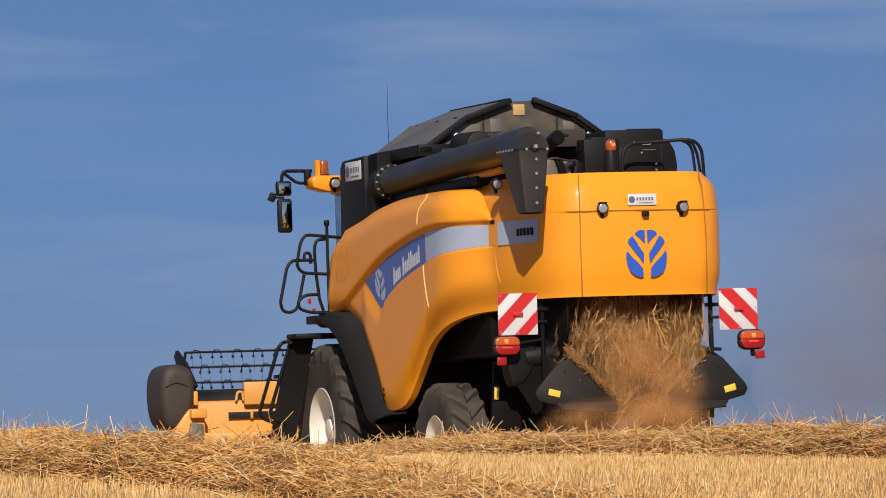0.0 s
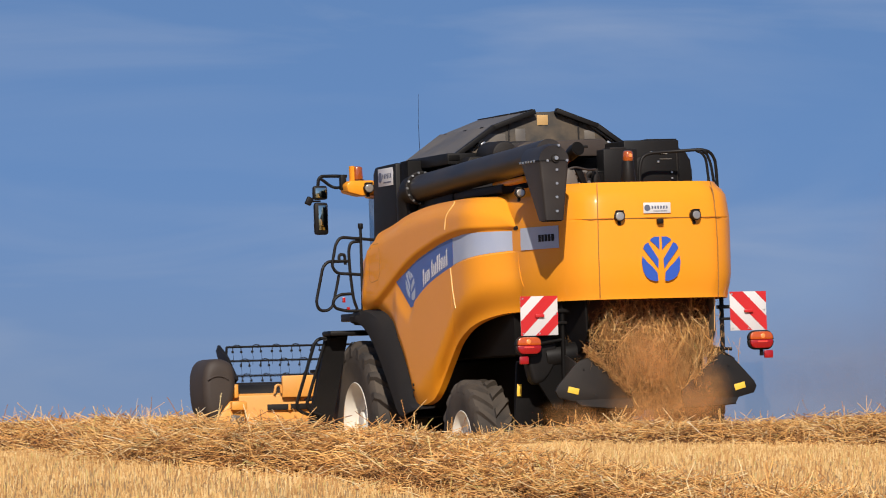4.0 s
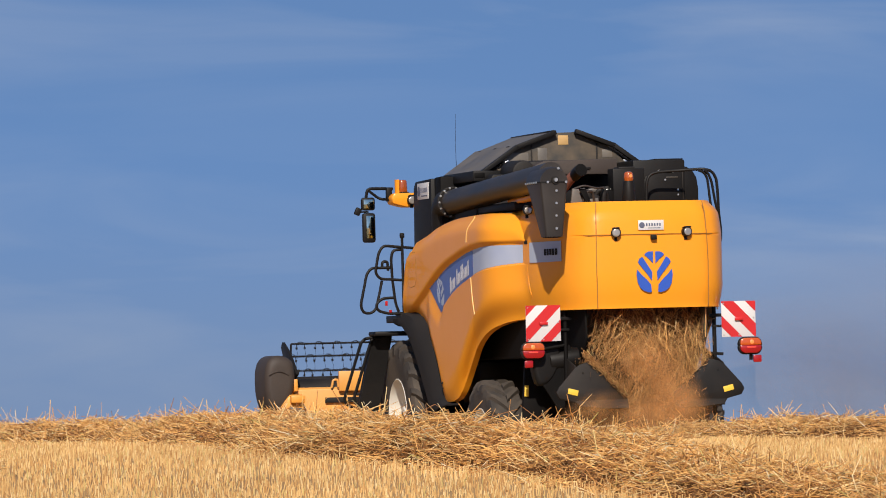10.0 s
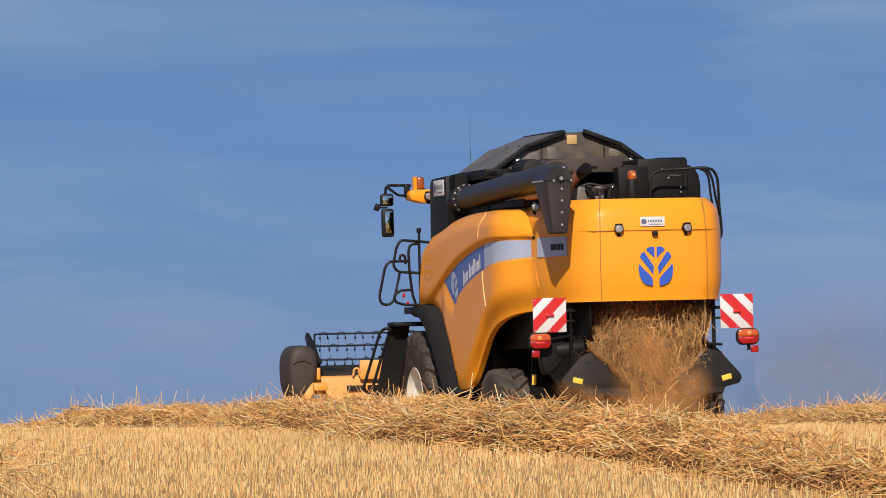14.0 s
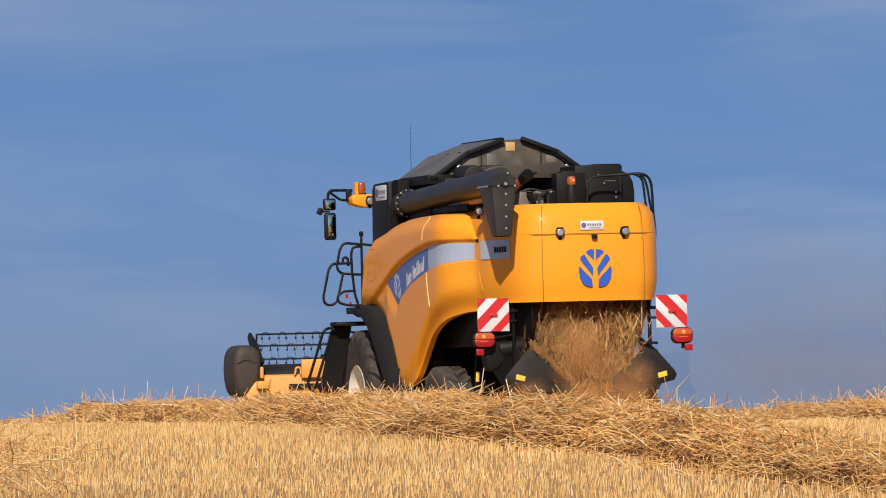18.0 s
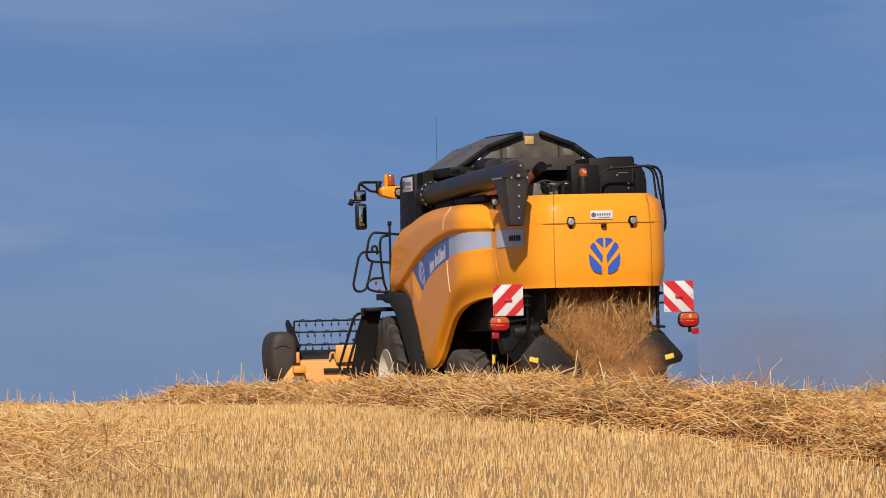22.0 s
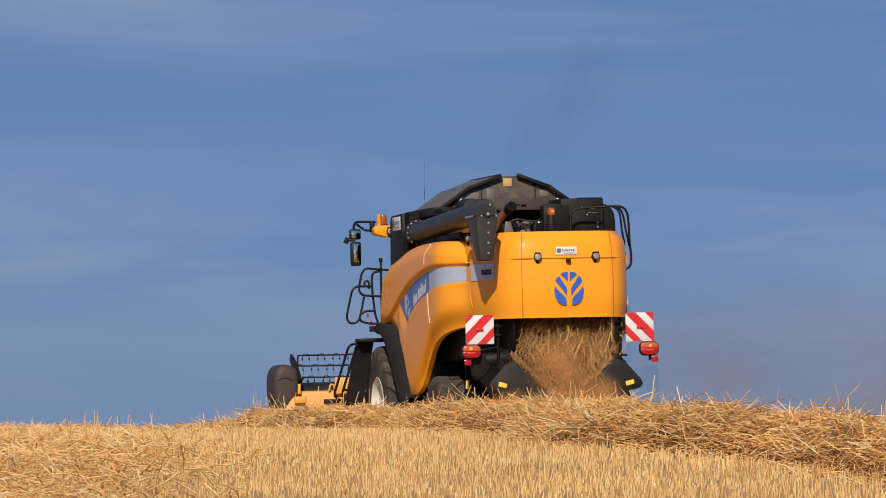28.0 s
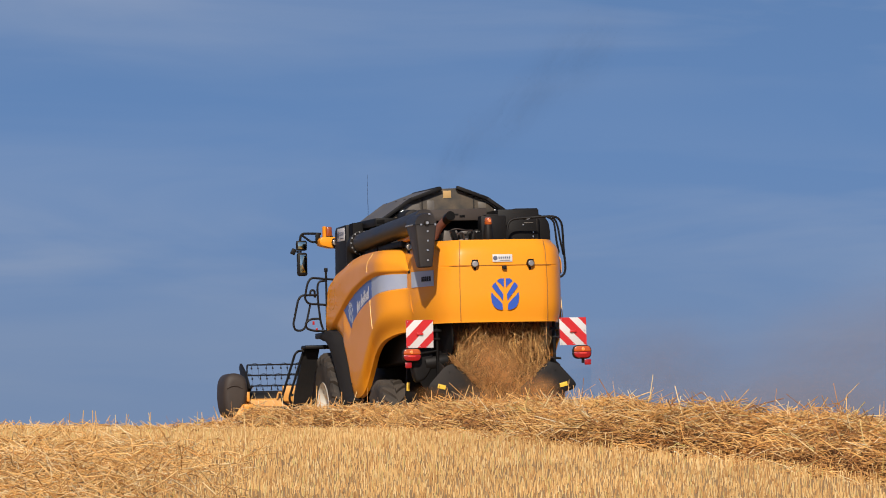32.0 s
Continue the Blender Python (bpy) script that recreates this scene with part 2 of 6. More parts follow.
STREAM = straw_material("dusty_falling_straw", ((0.0, (0.20, 0.085, 0.026)), (0.4, (0.42, 0.205, 0.066)), (0.75, (0.58, 0.32, 0.112)), (0.95, (0.68, 0.45, 0.19)), (1.0, (0.42, 0.38, 0.13))), 0.5, 0.4)
STUBBLE = straw_material("stubble_stalks", ((0.0, (0.32, 0.155, 0.05)), (0.2, (0.46, 0.245, 0.082)), (0.5, (0.57, 0.335, 0.122)), (0.8, (0.64, 0.41, 0.165)), (0.93, (0.69, 0.50, 0.25)),
                                              (0.97, (0.46, 0.34, 0.11)), (1.0, (0.52, 0.38, 0.13))), 0.5, 0.35)


def dust_material(name, colour, dense, thin=0.45, thick=1.25):
    """Airborne chaff: a thin veil, uneven, fading out towards the rim of each puff."""
    m = material(name, colour, 1.0, vary=0.08, spec=0.0)
    n, l = m.node_tree.nodes, m.node_tree.links
    co = n.new("ShaderNodeTexCoord")
    flat = n.new("ShaderNodeVectorMath")
    flat.operation = "MULTIPLY"
    flat.inputs[1].default_value = (1, 0, 1)
    l.new(co.outputs["Object"], flat.inputs[0])
    size = n.new("ShaderNodeVectorMath")
    size.operation = "LENGTH"
    l.new(flat.outputs[0], size.inputs[0])
    fall = n.new("ShaderNodeMapRange")
    fall.interpolation_type = "SMOOTHERSTEP"
    fall.inputs["From Min"].default_value, fall.inputs["From Max"].default_value = 0.98, 0.05
    fall.inputs["To Min"].default_value, fall.inputs["To Max"].default_value = 0.0, dense
    l.new(size.outputs["Value"], fall.inputs["Value"])
    ns = n.new("ShaderNodeTexNoise")
    ns.inputs["Scale"].default_value, ns.inputs["Detail"].default_value = 2.2, 9
    ns.inputs["Roughness"].default_value = 0.62
    l.new(co.outputs["Object"], ns.inputs["Vector"])
    rr = n.new("ShaderNodeMapRange")
    rr.inputs["From Min"].default_value, rr.inputs["From Max"].default_value = 0.34, 0.66
    rr.inputs["To Min"].default_value, rr.inputs["To Max"].default_value = thin, thick
    l.new(ns.outputs["Fac"], rr.inputs["Value"])
    mul = n.new("ShaderNodeMath")
    mul.operation = "MULTIPLY"
    l.new(fall.outputs[0], mul.inputs[0])
    l.new(rr.outputs[0], mul.inputs[1])
    near, through_, both, clear, veil = (n.new("ShaderNode" + k) for k in ("BsdfDiffuse", "BsdfTranslucent", "MixShader", "BsdfTransparent", "MixShader"))
    for b in (near, through_):
        b.inputs["Color"].default_value = (*colour, 1)
    both.inputs[0].default_value = 0.5
    l.new(near.outputs[0], both.inputs[1])
    l.new(through_.outputs[0], both.inputs[2])
    l.new(mul.outputs[0], veil.inputs[0])
    l.new(clear.outputs[0], veil.inputs[1])
    l.new(both.outputs[0], veil.inputs[2])
    l.new(veil.outputs[0], n["Material Output"].inputs["Surface"])
    n.remove(n["Principled BSDF"])
    return m


DUST = dust_material("dust", (0.68, 0.345, 0.135), 0.46)
HAZE = dust_material("dust_haze", (0.31, 0.215, 0.145), 0.30, 0.75, 1.1)
INSECT = material("dull_grey_chitin", (0.03, 0.028, 0.026), 0.6, vary=0.15)
SMOKE = dust_material("thin_exhaust_smoke", (0.03, 0.03, 0.035), 0.08)

# ---- mesh tools ----
def part(name, bm, mat, parent, label="", smooth=True):
    """Links a bmesh as one mesh object, under a thing where there is one."""
    me = bpy.data.meshes.new(name)
    bmesh.ops.recalc_face_normals(bm, faces=bm.faces[:])
    bm.to_mesh(me)
    bm.free()
    if smooth:
        me.shade_smooth()
        me.set_sharp_from_angle(angle=radians(38))
    me.materials.append(mat)
    ob = new(name, me)
    if parent:
        ob.parent = parent
    if label:
        ob["label"] = label
    return ob


def box(c, s, bevel=0.008, rot=(0, 0, 0), bm=None):
    """A box round c with the sizes s and rounded edges; rot in degrees."""
    own = bmesh.new()
    bmesh.ops.create_cube(own, size=1, matrix=Matrix.Diagonal((*s, 1)))
    if bevel:
        bmesh.ops.bevel(own, geom=own.edges[:], offset=min(bevel, min(s) * 0.4), segments=2, affect="EDGES", profile=0.5)
    bmesh.ops.transform(own, matrix=pose(*c, *rot), verts=own.verts[:])
    return merge(bm, own)


def merge(bm, own):
    if bm is None:
        return own
    me = bpy.data.meshes.new("scratch")
    own.to_mesh(me)
    own.free()
    bm.from_mesh(me)
    bpy.data.meshes.remove(me)
    return bm


def cyl(a, b, r, r2=None, seg=20, bevel=0.0, bm=None):
    """A solid cylinder or cone from a to b."""
    a, b = Vector(a), Vector(b)
    own = bmesh.new()
    bmesh.ops.create_cone(own, cap_ends=True, segments=seg, radius1=r, radius2=r if r2 is None else r2, depth=(b - a).length)
    if bevel:
        rim = [e for e in own.edges if abs(e.verts[0].co.z - e.verts[1].co.z) < 1e-6]
        bmesh.ops.bevel(own, geom=rim, offset=bevel, segments=2, affect="EDGES", profile=0.5)
    m = Matrix.Translation((a + b) / 2) @ (b - a).to_track_quat("Z", "Y").to_matrix().to_4x4()
    bmesh.ops.transform(own, matrix=m, verts=own.verts[:])
    return merge(bm, own)


def rounded(points, radius, steps=5):
    """The points of a line with its corners rounded."""
    pts = [Vector(p) for p in points]
    out = [pts[0]]
    for a, b, c in zip(pts, pts[1:], pts[2:]):
        d = min(radius, (a - b).length * 0.48, (c - b).length * 0.48)
        p, q = b + (a - b).normalized() * d, b + (c - b).normalized() * d
        for i in range(steps + 1):
            k = i / steps
            out.append((1 - k) ** 2 * p + 2 * k * (1 - k) * b + k * k * q)
    return out + [pts[-1]]


def tube(points, r, seg=10, bm=None, radii=None):
    """A solid rod along the points."""
    pts = [Vector(p) for p in points]
    bm = bm or bmesh.new()
    rings, side = [], None
    for i, p in enumerate(pts):
        d = (pts[min(i + 1, len(pts) - 1)] - pts[max(i - 1, 0)]).normalized()
        if side is None:
            side = d.orthogonal().normalized()
        side = (side - d * side.dot(d)).normalized()
        up = d.cross(side)
        rr = radii[i] if radii else r
        rings.append([bm.verts.new(p + (side * math.cos(a) + up * math.sin(a)) * rr)
                      for a in (2 * math.pi * j / seg for j in range(seg))])
    for u, v in zip(rings, rings[1:]):
        for j in range(seg):
            bm.faces.new((u[j], u[(j + 1) % seg], v[(j + 1) % seg], v[j]))
    bm.faces.new(rings[0][::-1])
    bm.faces.new(rings[-1])
    return bm


def slab(outline, axis, lo, hi, bevel=0.0, bm=None):
    """An outline in the plane across an axis ("x": y and z; "y": x and z; "z": x and y), solid from lo to hi."""
    def at(p, h):
        return {"x": (h, p[0], p[1]), "y": (p[0], h, p[1]), "z": (p[0], p[1], h)}[axis]
    own = bmesh.new()
    a, b = [own.verts.new(at(p, lo)) for p in outline], [own.verts.new(at(p, hi)) for p in outline]
    own.faces.new(a)
    own.faces.new(b[::-1])
    for i in range(len(outline)):
        j = (i + 1) % len(outline)
        own.faces.new((a[i], a[j], b[j], b[i]))
    if bevel:
        bmesh.ops.recalc_face_normals(own, faces=own.faces[:])
        bmesh.ops.bevel(own, geom=own.edges[:], offset=bevel, segments=2, affect="EDGES", profile=0.5)
    return merge(bm, own)


def sheet(rows, thick, bm=None):
    """A curved plate through rows of points, given a thickness away from its normal."""
    bm = bm or bmesh.new()
    pts = [[Vector(p) for p in r] for r in rows]
    h, w = len(pts), len(pts[0])
    inner = []
    for i in range(h):
        line = []
        for j in range(w):
            du = pts[i][min(j + 1, w - 1)] - pts[i][max(j - 1, 0)]
            dv = pts[min(i + 1, h - 1)][j] - pts[max(i - 1, 0)][j]
            nrm = du.cross(dv)
            nrm = nrm.normalized() if nrm.length > 1e-9 else Vector((0, 0, 0))
            line.append(pts[i][j] - nrm * thick)
        inner.append(line)
    a = [[bm.verts.new(p) for p in r] for r in pts]
    b = [[bm.verts.new(p) for p in r] for r in inner]
    for i in range(h - 1):
        for j in range(w - 1):
            bm.faces.new((a[i][j], a[i][j + 1], a[i + 1][j + 1], a[i + 1][j]))
            bm.faces.new((b[i][j], b[i + 1][j], b[i + 1][j + 1], b[i][j + 1]))
    ring = ([(0, j) for j in range(w)] + [(i, w - 1) for i in range(1, h)] + [(h - 1, j) for j in range(w - 2, -1, -1)]
            + [(i, 0) for i in range(h - 2, 0, -1)])
    for (i, j), (k, m) in zip(ring, ring[1:] + ring[:1]):
        bm.faces.new((a[i][j], b[i][j], b[k][m], a[k][m]))
    return bm


def curve(pairs, x):
    """Smooth reading of a table of (x, value)."""
    xs, vs = [p[0] for p in pairs], [p[1] for p in pairs]
    if xs[0] > xs[-1]:
        xs, vs = xs[::-1], vs[::-1]
    if x <= xs[0]:
        return vs[0]
    if x >= xs[-1]:
        return vs[-1]
    i = max(k for k in range(len(xs) - 1) if xs[k] <= x)
    def tangent(k):
        a, b = max(k - 1, 0), min(k + 1, len(xs) - 1)
        return (vs[b] - vs[a]) / (xs[b] - xs[a])
    h = xs[i + 1] - xs[i]
    s = (x - xs[i]) / h
    return ((2 * s ** 3 - 3 * s * s + 1) * vs[i] + (s ** 3 - 2 * s * s + s) * h * tangent(i)
            + (3 * s * s - 2 * s ** 3) * vs[i + 1] + (s ** 3 - s * s) * h * tangent(i + 1))


def ease(a, b, x):
    k = min(max((x - a) / (b - a), 0), 1)
    return k * k * (3 - 2 * k)


def joined(name, verts, faces, mat, smooth=False):
    me = bpy.data.meshes.new(name)
    me.from_pydata(verts, [], faces)
    me.update()
    if smooth:
        me.shade_smooth()
    me.materials.append(mat)
    return new(name, me)


def closed(points, steps=3):
    """A smooth closed outline through the points."""
    out, n = [], len(points)
    for i in range(n):
        p, a, b, q = (Vector(points[(i + k) % n]) for k in (-1, 0, 1, 2))
        for k in range(steps):
            s = k / steps
            out.append(tuple(0.5 * (2 * a + (b - p) * s + (2 * p - 5 * a + 4 * b - q) * s * s + (3 * a - p - 3 * b + q) * s ** 3)))
    return out


def pillow(outline, y0, y1, r, steps=5):
    """An outline of x and z, solid from y0 to y1, with softly rounded rims."""
    cx, cz = (sum(p[k] for p in outline) / len(outline) for k in (0, 1))
    half = min(max(p[0] for p in outline) - min(p[0] for p in outline), max(p[1] for p in outline) - min(p[1] for p in outline)) / 2
    rows = []
    for end in (0, 1):
        for k in range(steps + 1):
            a = math.pi / 2 * (k if end == 0 else steps - k) / steps
            f = 1 - r * (1 - math.sin(a)) / half
            d = r * (1 - math.cos(a))
            rows.append([(cx + (x - cx) * f, y0 + d if end == 0 else y1 - d, cz + (z - cz) * f) for x, z in outline])
    bm = bmesh.new()
    vv = [[bm.verts.new(p) for p in row] for row in rows]
    for a, b in zip(vv, vv[1:]):
        for i in range(len(a)):
            bm.faces.new((a[i - 1], a[i], b[i], b[i - 1]))
    bm.faces.new(vv[0])
    bm.faces.new(vv[-1][::-1])
    return bm

# ---- ground ----
PROFILE = [(-400, -9.0), (-60, -3.2), (0, -1.6), (12, -1.15), (20, -0.83), (26, -0.605), (28, -0.53), (30, -0.46), (32, -0.40), (34, -0.362), (37, -0.350),
           (40, -0.353), (43, -0.370), (46, -0.42), (50, -0.62), (55, -0.87), (60, -0.985), (65, -1.05), (70, -1.085), (76, -1.11), (84, -1.085), (91, -1.12),
           (110, -1.65), (150, -3.1), (300, -9.0), (3000, -140.0)]


def ground_z(x, y):
    """The field: a low crest across the view, the machine's lane just behind it."""
    lane = 7.67 - 0.232 * (y - 57.2)
    side = max(min(x - lane, 12), -12)
    return (curve(PROFILE, y) + 0.038 * ease(18, 26, y) * ease(50, 44, y) + 0.021 * side * ease(46, 58, y)
            + 0.010 * math.sin(x * 0.9 + 1.3) * math.sin(y * 0.55) * ease(18, 26, y))


def spread(lo, hi, step, far):
    """Grid lines, close between lo and hi, wider and wider out to far."""
    mid = [lo + i * step for i in range(int((hi - lo) / step) + 1)]
    d, out_lo, out_hi = step, [lo], [mid[-1]]
    while out_hi[-1] < far:
        d *= 1.35
        out_lo.append(out_lo[-1] - d)
        out_hi.append(out_hi[-1] + d)
    return out_lo[:0:-1] + mid + out_hi[1:]


xs, ys = spread(-14, 22, 0.5, 2500), spread(10, 104, 0.5, 2500)
ground = joined("ground", [(x, y, ground_z(x, y)) for y in ys for x in xs],
                [(j * len(xs) + i, j * len(xs) + i + 1, (j + 1) * len(xs) + i + 1, (j + 1) * len(xs) + i)
                 for j in range(len(ys) - 1) for i in range(len(xs) - 1)], SOIL, True)
tagged(ground, "harvested grain field of dry soil and pale stubble", "field", kind="structure")

rng = np.random.default_rng(7)


def stems(base, tip, width, name, mat, mid=None):
    """Thin three-sided stalks from base to tip (arrays), bent at mid, as one mesh."""
    base, tip = np.asarray(base, float), np.asarray(tip, float)
    n = len(base)
    axis = tip - base
    axis /= np.linalg.norm(axis, axis=1, keepdims=True) + 1e-9
    ref = np.where(np.abs(axis[:, 2:3]) > 0.9, (1.0, 0, 0), (0, 0, 1.0))
    s1 = np.cross(axis, ref)
    s1 /= np.linalg.norm(s1, axis=1, keepdims=True)
    s2 = np.cross(axis, s1)
    w = np.asarray(width, float).reshape(-1, 1) * np.ones((n, 1))
    rows = [base, tip] if mid is None else [base, mid, tip]
    k = len(rows)
    v = np.empty((n, k * 3, 3))
    for i, p in enumerate(rows):
        r = w * (1.0 if i < k - 1 else 0.75)
        for j in range(3):
            a = 2 * math.pi * j / 3
            v[:, i * 3 + j] = p + (s1 * math.cos(a) + s2 * math.sin(a)) * r
    quads = [(i * 3 + j, i * 3 + (j + 1) % 3, i * 3 + 3 + (j + 1) % 3, i * 3 + 3 + j) for i in range(k - 1) for j in range(3)]
    f = (np.arange(n)[:, None, None] * (k * 3) + np.array(quads)[None]).reshape(-1, 4)
    top = (np.arange(n)[:, None] * (k * 3) + np.array([k * 3 - 3, k * 3 - 2, k * 3 - 1])[None])
    me = bpy.data.meshes.new(name)
    verts = v.reshape(-1, 3)
    me.vertices.add(len(verts))
    me.vertices.foreach_set("co", verts.ravel())
    loops = np.concatenate([f.ravel(), top.ravel()])
    me.loops.add(len(loops))
    me.loops.foreach_set("vertex_index", loops.astype(np.int32))
    starts = np.concatenate([np.arange(len(f)) * 4, len(f) * 4 + np.arange(len(top)) * 3])
    me.polygons.add(len(starts))
    me.polygons.foreach_set("loop_start", starts.astype(np.int32))
    me.update(calc_edges=True)
    me.validate()
    me.materials.append(mat)
    return new(name, me)


def heights(x, y):
    """ground_z for arrays, read from a fine table."""
    return np.array([ground_z(a, b) for a, b in zip(x, y)])


LANE = Vector((-0.226, 0.974, 0))
LEFT = Vector((-0.974, -0.226, 0))
START = Vector((7.67, 57.19, 0))


def lane_point(s, n):
    """A point s metres along the lane and n metres to its left."""
    return START + LANE * s + LEFT * n


def strip(x, y):
    """The stretch of field in front of the crest that is covered closely."""
    return (x > -0.088 * y - 0.5) & (x < 0.222 * y + 0.5) & (y > 24.2) & (y < 56)


# stubble in drill rows along the lane
def stubble(n_lo, n_hi, s_lo, s_hi, row, per_metre, tall):
    rows = np.arange(n_lo, n_hi, row)
    count = int((s_hi - s_lo) * per_metre)
    s = rng.uniform(s_lo, s_hi, (len(rows), count))
    n = rows[:, None] + rng.normal(0, row * 0.36, s.shape)
    s, n = s.ravel(), n.ravel()
    x = START.x + LANE.x * s + LEFT.x * n
    y = START.y + LANE.y * s + LEFT.y * n
    keep = strip(x, y)
    x, y = x[keep], y[keep]
    base = np.stack([x, y, heights(x, y) - 0.01], 1)
    h = tall * rng.normal(1, 0.30, len(x)).clip(0.4, 1.9)
    tip = base + np.stack([rng.normal(0, 0.10, len(x)) * h, rng.normal(0, 0.10, len(x)) * h, h], 1)
    return stems(base, tip, rng.uniform(0.0020, 0.0038, len(x)), "stubble", STUBBLE)


tagged(stubble(3.0, 19.0, -34, 0, 0.11, 54, 0.043), "short pale golden stubble in drill rows", "stubble", kind="stuff")

tagged(stubble(3.0, 19.0, -46, 4, 0.55, 0.4, 0.15), "sparse taller dry stalks left standing in stubble", "stalks", kind="stuff")


def windrow(offset, s_lo, s_hi, half, tall, per_metre, seed, swell):
    """A loose ridge of threshed straw left along the lane."""
    r = np.random.default_rng(seed)
    ss = np.arange(s_lo, s_hi, 0.2)
    wob = [0.22 * math.sin(s * 0.37 + seed) + 0.12 * math.sin(s * 1.1 + 2 * seed) for s in ss]
    thk = [curve(swell, s) + 0.05 * math.sin(s * 0.8 + seed * 3) + 0.04 * math.sin(s * 2.3 + seed) for s in ss]

    def top(s, q):
        """Height of the ridge at q, -1 to 1 across."""
        k = np.interp(s, ss, thk)
        return tall * k * np.maximum(1 - np.abs(q) ** 2.2, 0)
    verts, faces, across = [], [], np.linspace(-1, 1, 15)
    for i, s in enumerate(ss):
        for q in across:
            p = lane_point(s, offset + wob[i] + q * half)
            z = ground_z(p.x, p.y) - 0.02 + 0.8 * float(top(s, q)) * (1 + 0.45 * noise.noise(Vector((s * 3, q * 4, seed))))
            verts.append((p.x, p.y, z))
    w = len(across)
    for i in range(len(ss) - 1):
        for j in range(w - 1):
            faces.append((i * w + j, i * w + j + 1, (i + 1) * w + j + 1, (i + 1) * w + j))
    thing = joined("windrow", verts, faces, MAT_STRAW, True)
    tagged(thing, "long loose windrow of golden threshed straw lying on stubble", "windrow", "windrows of straw", "stuff")
    s_near, s_far = max(s_lo, -31.5), 3.0
    n = int((s_far - s_near) * per_metre)
    s = r.uniform(s_near, s_far, n)
    q = r.normal(0, 0.52, n).clip(-1.25, 1.25)
    off = offset + np.interp(s, ss, wob) + q * half
    x = START.x + LANE.x * s + LEFT.x * off
    y = START.y + LANE.y * s + LEFT.y * off
    lump = np.array([1 + 0.42 * noise.noise(Vector((a * 2.0, b * 2.2, seed * 2.0))) for a, b in zip(s, q)])
    z = heights(x, y) + top(s, q) * lump * r.uniform(0.5, 1.05, n) + 0.012
    turn, rise = r.uniform(0, 2 * math.pi, n), r.normal(0.03, 0.32, n)
    up = r.random(n) < 0.007
    rise[up] = r.uniform(0.8, 1.5, up.sum())
    length = r.uniform(0.05, 0.20, n) + np.where(r.random(n) < 0.35, r.uniform(0.05, 0.24, n), 0.0)
    d = np.stack([np.cos(turn) * np.cos(rise), np.sin(turn) * np.cos(rise), np.sin(rise)], 1)
    c = np.stack([x, y, z], 1)
    base, tip = c - d * length[:, None] * 0.5, c + d * length[:, None] * 0.5
    base[up] = c[up] - d[up] * 0.05
    tip[up] = c[up] + d[up] * length[up].clip(0.05, 0.24)[:, None] * 0.8
    mid = (base + tip) / 2 + r.normal(0, 0.018, (n, 3))
    # loose tufts; the hollows between them show the bed's painted shade
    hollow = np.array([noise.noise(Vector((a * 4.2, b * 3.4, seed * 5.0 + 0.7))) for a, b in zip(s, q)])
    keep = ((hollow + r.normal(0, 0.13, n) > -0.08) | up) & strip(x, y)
    base, tip, mid = base[keep], tip[keep], mid[keep]
    n = len(base)
    straws = stems(base, tip, r.uniform(0.0013, 0.0035, n), "straws", STRAW, mid)
    straws.parent = thing
    straws["kind"] = "stuff"
    # browner straw pressed underneath, its colour carrying the shade between the stalks
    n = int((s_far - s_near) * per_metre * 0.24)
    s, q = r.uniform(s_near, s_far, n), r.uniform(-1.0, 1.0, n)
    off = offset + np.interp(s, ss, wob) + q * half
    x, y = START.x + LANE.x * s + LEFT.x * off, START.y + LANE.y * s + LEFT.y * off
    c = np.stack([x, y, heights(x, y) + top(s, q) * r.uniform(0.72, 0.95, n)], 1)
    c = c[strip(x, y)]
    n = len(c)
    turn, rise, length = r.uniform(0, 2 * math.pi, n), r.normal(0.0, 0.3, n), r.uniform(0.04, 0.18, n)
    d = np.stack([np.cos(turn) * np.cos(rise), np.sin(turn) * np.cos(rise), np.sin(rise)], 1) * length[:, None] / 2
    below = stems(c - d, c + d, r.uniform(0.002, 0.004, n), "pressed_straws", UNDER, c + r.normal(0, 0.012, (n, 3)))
    below.parent = thing
    below["kind"] = "stuff"
    return thing


windrow(11.22, -40, 12, 0.60, 0.168, 3000, 3, [(-40, 0.9), (-30, 0.8), (-28, 0.72), (-26.3, 0.78), (-25, 1.08), (-23.5, 1.25), (-21, 1.24), (-17, 1.08), (-14, 1.02), (-9, 1.15), (-4, 1.6), (2, 1.7), (12, 1.0)])
windrow(5.8, -34, 10, 0.75, 0.178, 2100, 5, [(-34, 1.15), (-19, 1.1), (-14, 0.95), (-10, 0.82), (10, 0.8)])


def scattered(centre, size, n, seed, deep):
    """A thin patch of loose straw on the stubble."""
    r = np.random.default_rng(seed)
    x, y = centre[0] + size[0] * r.normal(0, 1, n).clip(-2.6, 2.6), centre[1] + size[1] * r.normal(0, 1, n).clip(-1.7, 1.7)
    z = heights(x, y) + r.uniform(0.01, deep, n)
    turn, rise, length = r.uniform(0, 2 * math.pi, n), r.normal(0.1, 0.4, n), r.uniform(0.05, 0.24, n)
    d = np.stack([np.cos(turn) * np.cos(rise), np.sin(turn) * np.cos(rise), np.sin(rise)], 1) * length[:, None] / 2
    c = np.stack([x, y, z], 1)
    ob = stems(c - d, c + d, r.uniform(0.0018, 0.0036, n), "loose_straw", LOOSE, c + r.normal(0, 0.012, (n, 3)))
    return tagged(ob, "thin patch of loose golden straw over stubble", "straw", kind="stuff")


scattered((-2.2, 28.4), (0.46, 1.9), 4200, 17, 0.13)
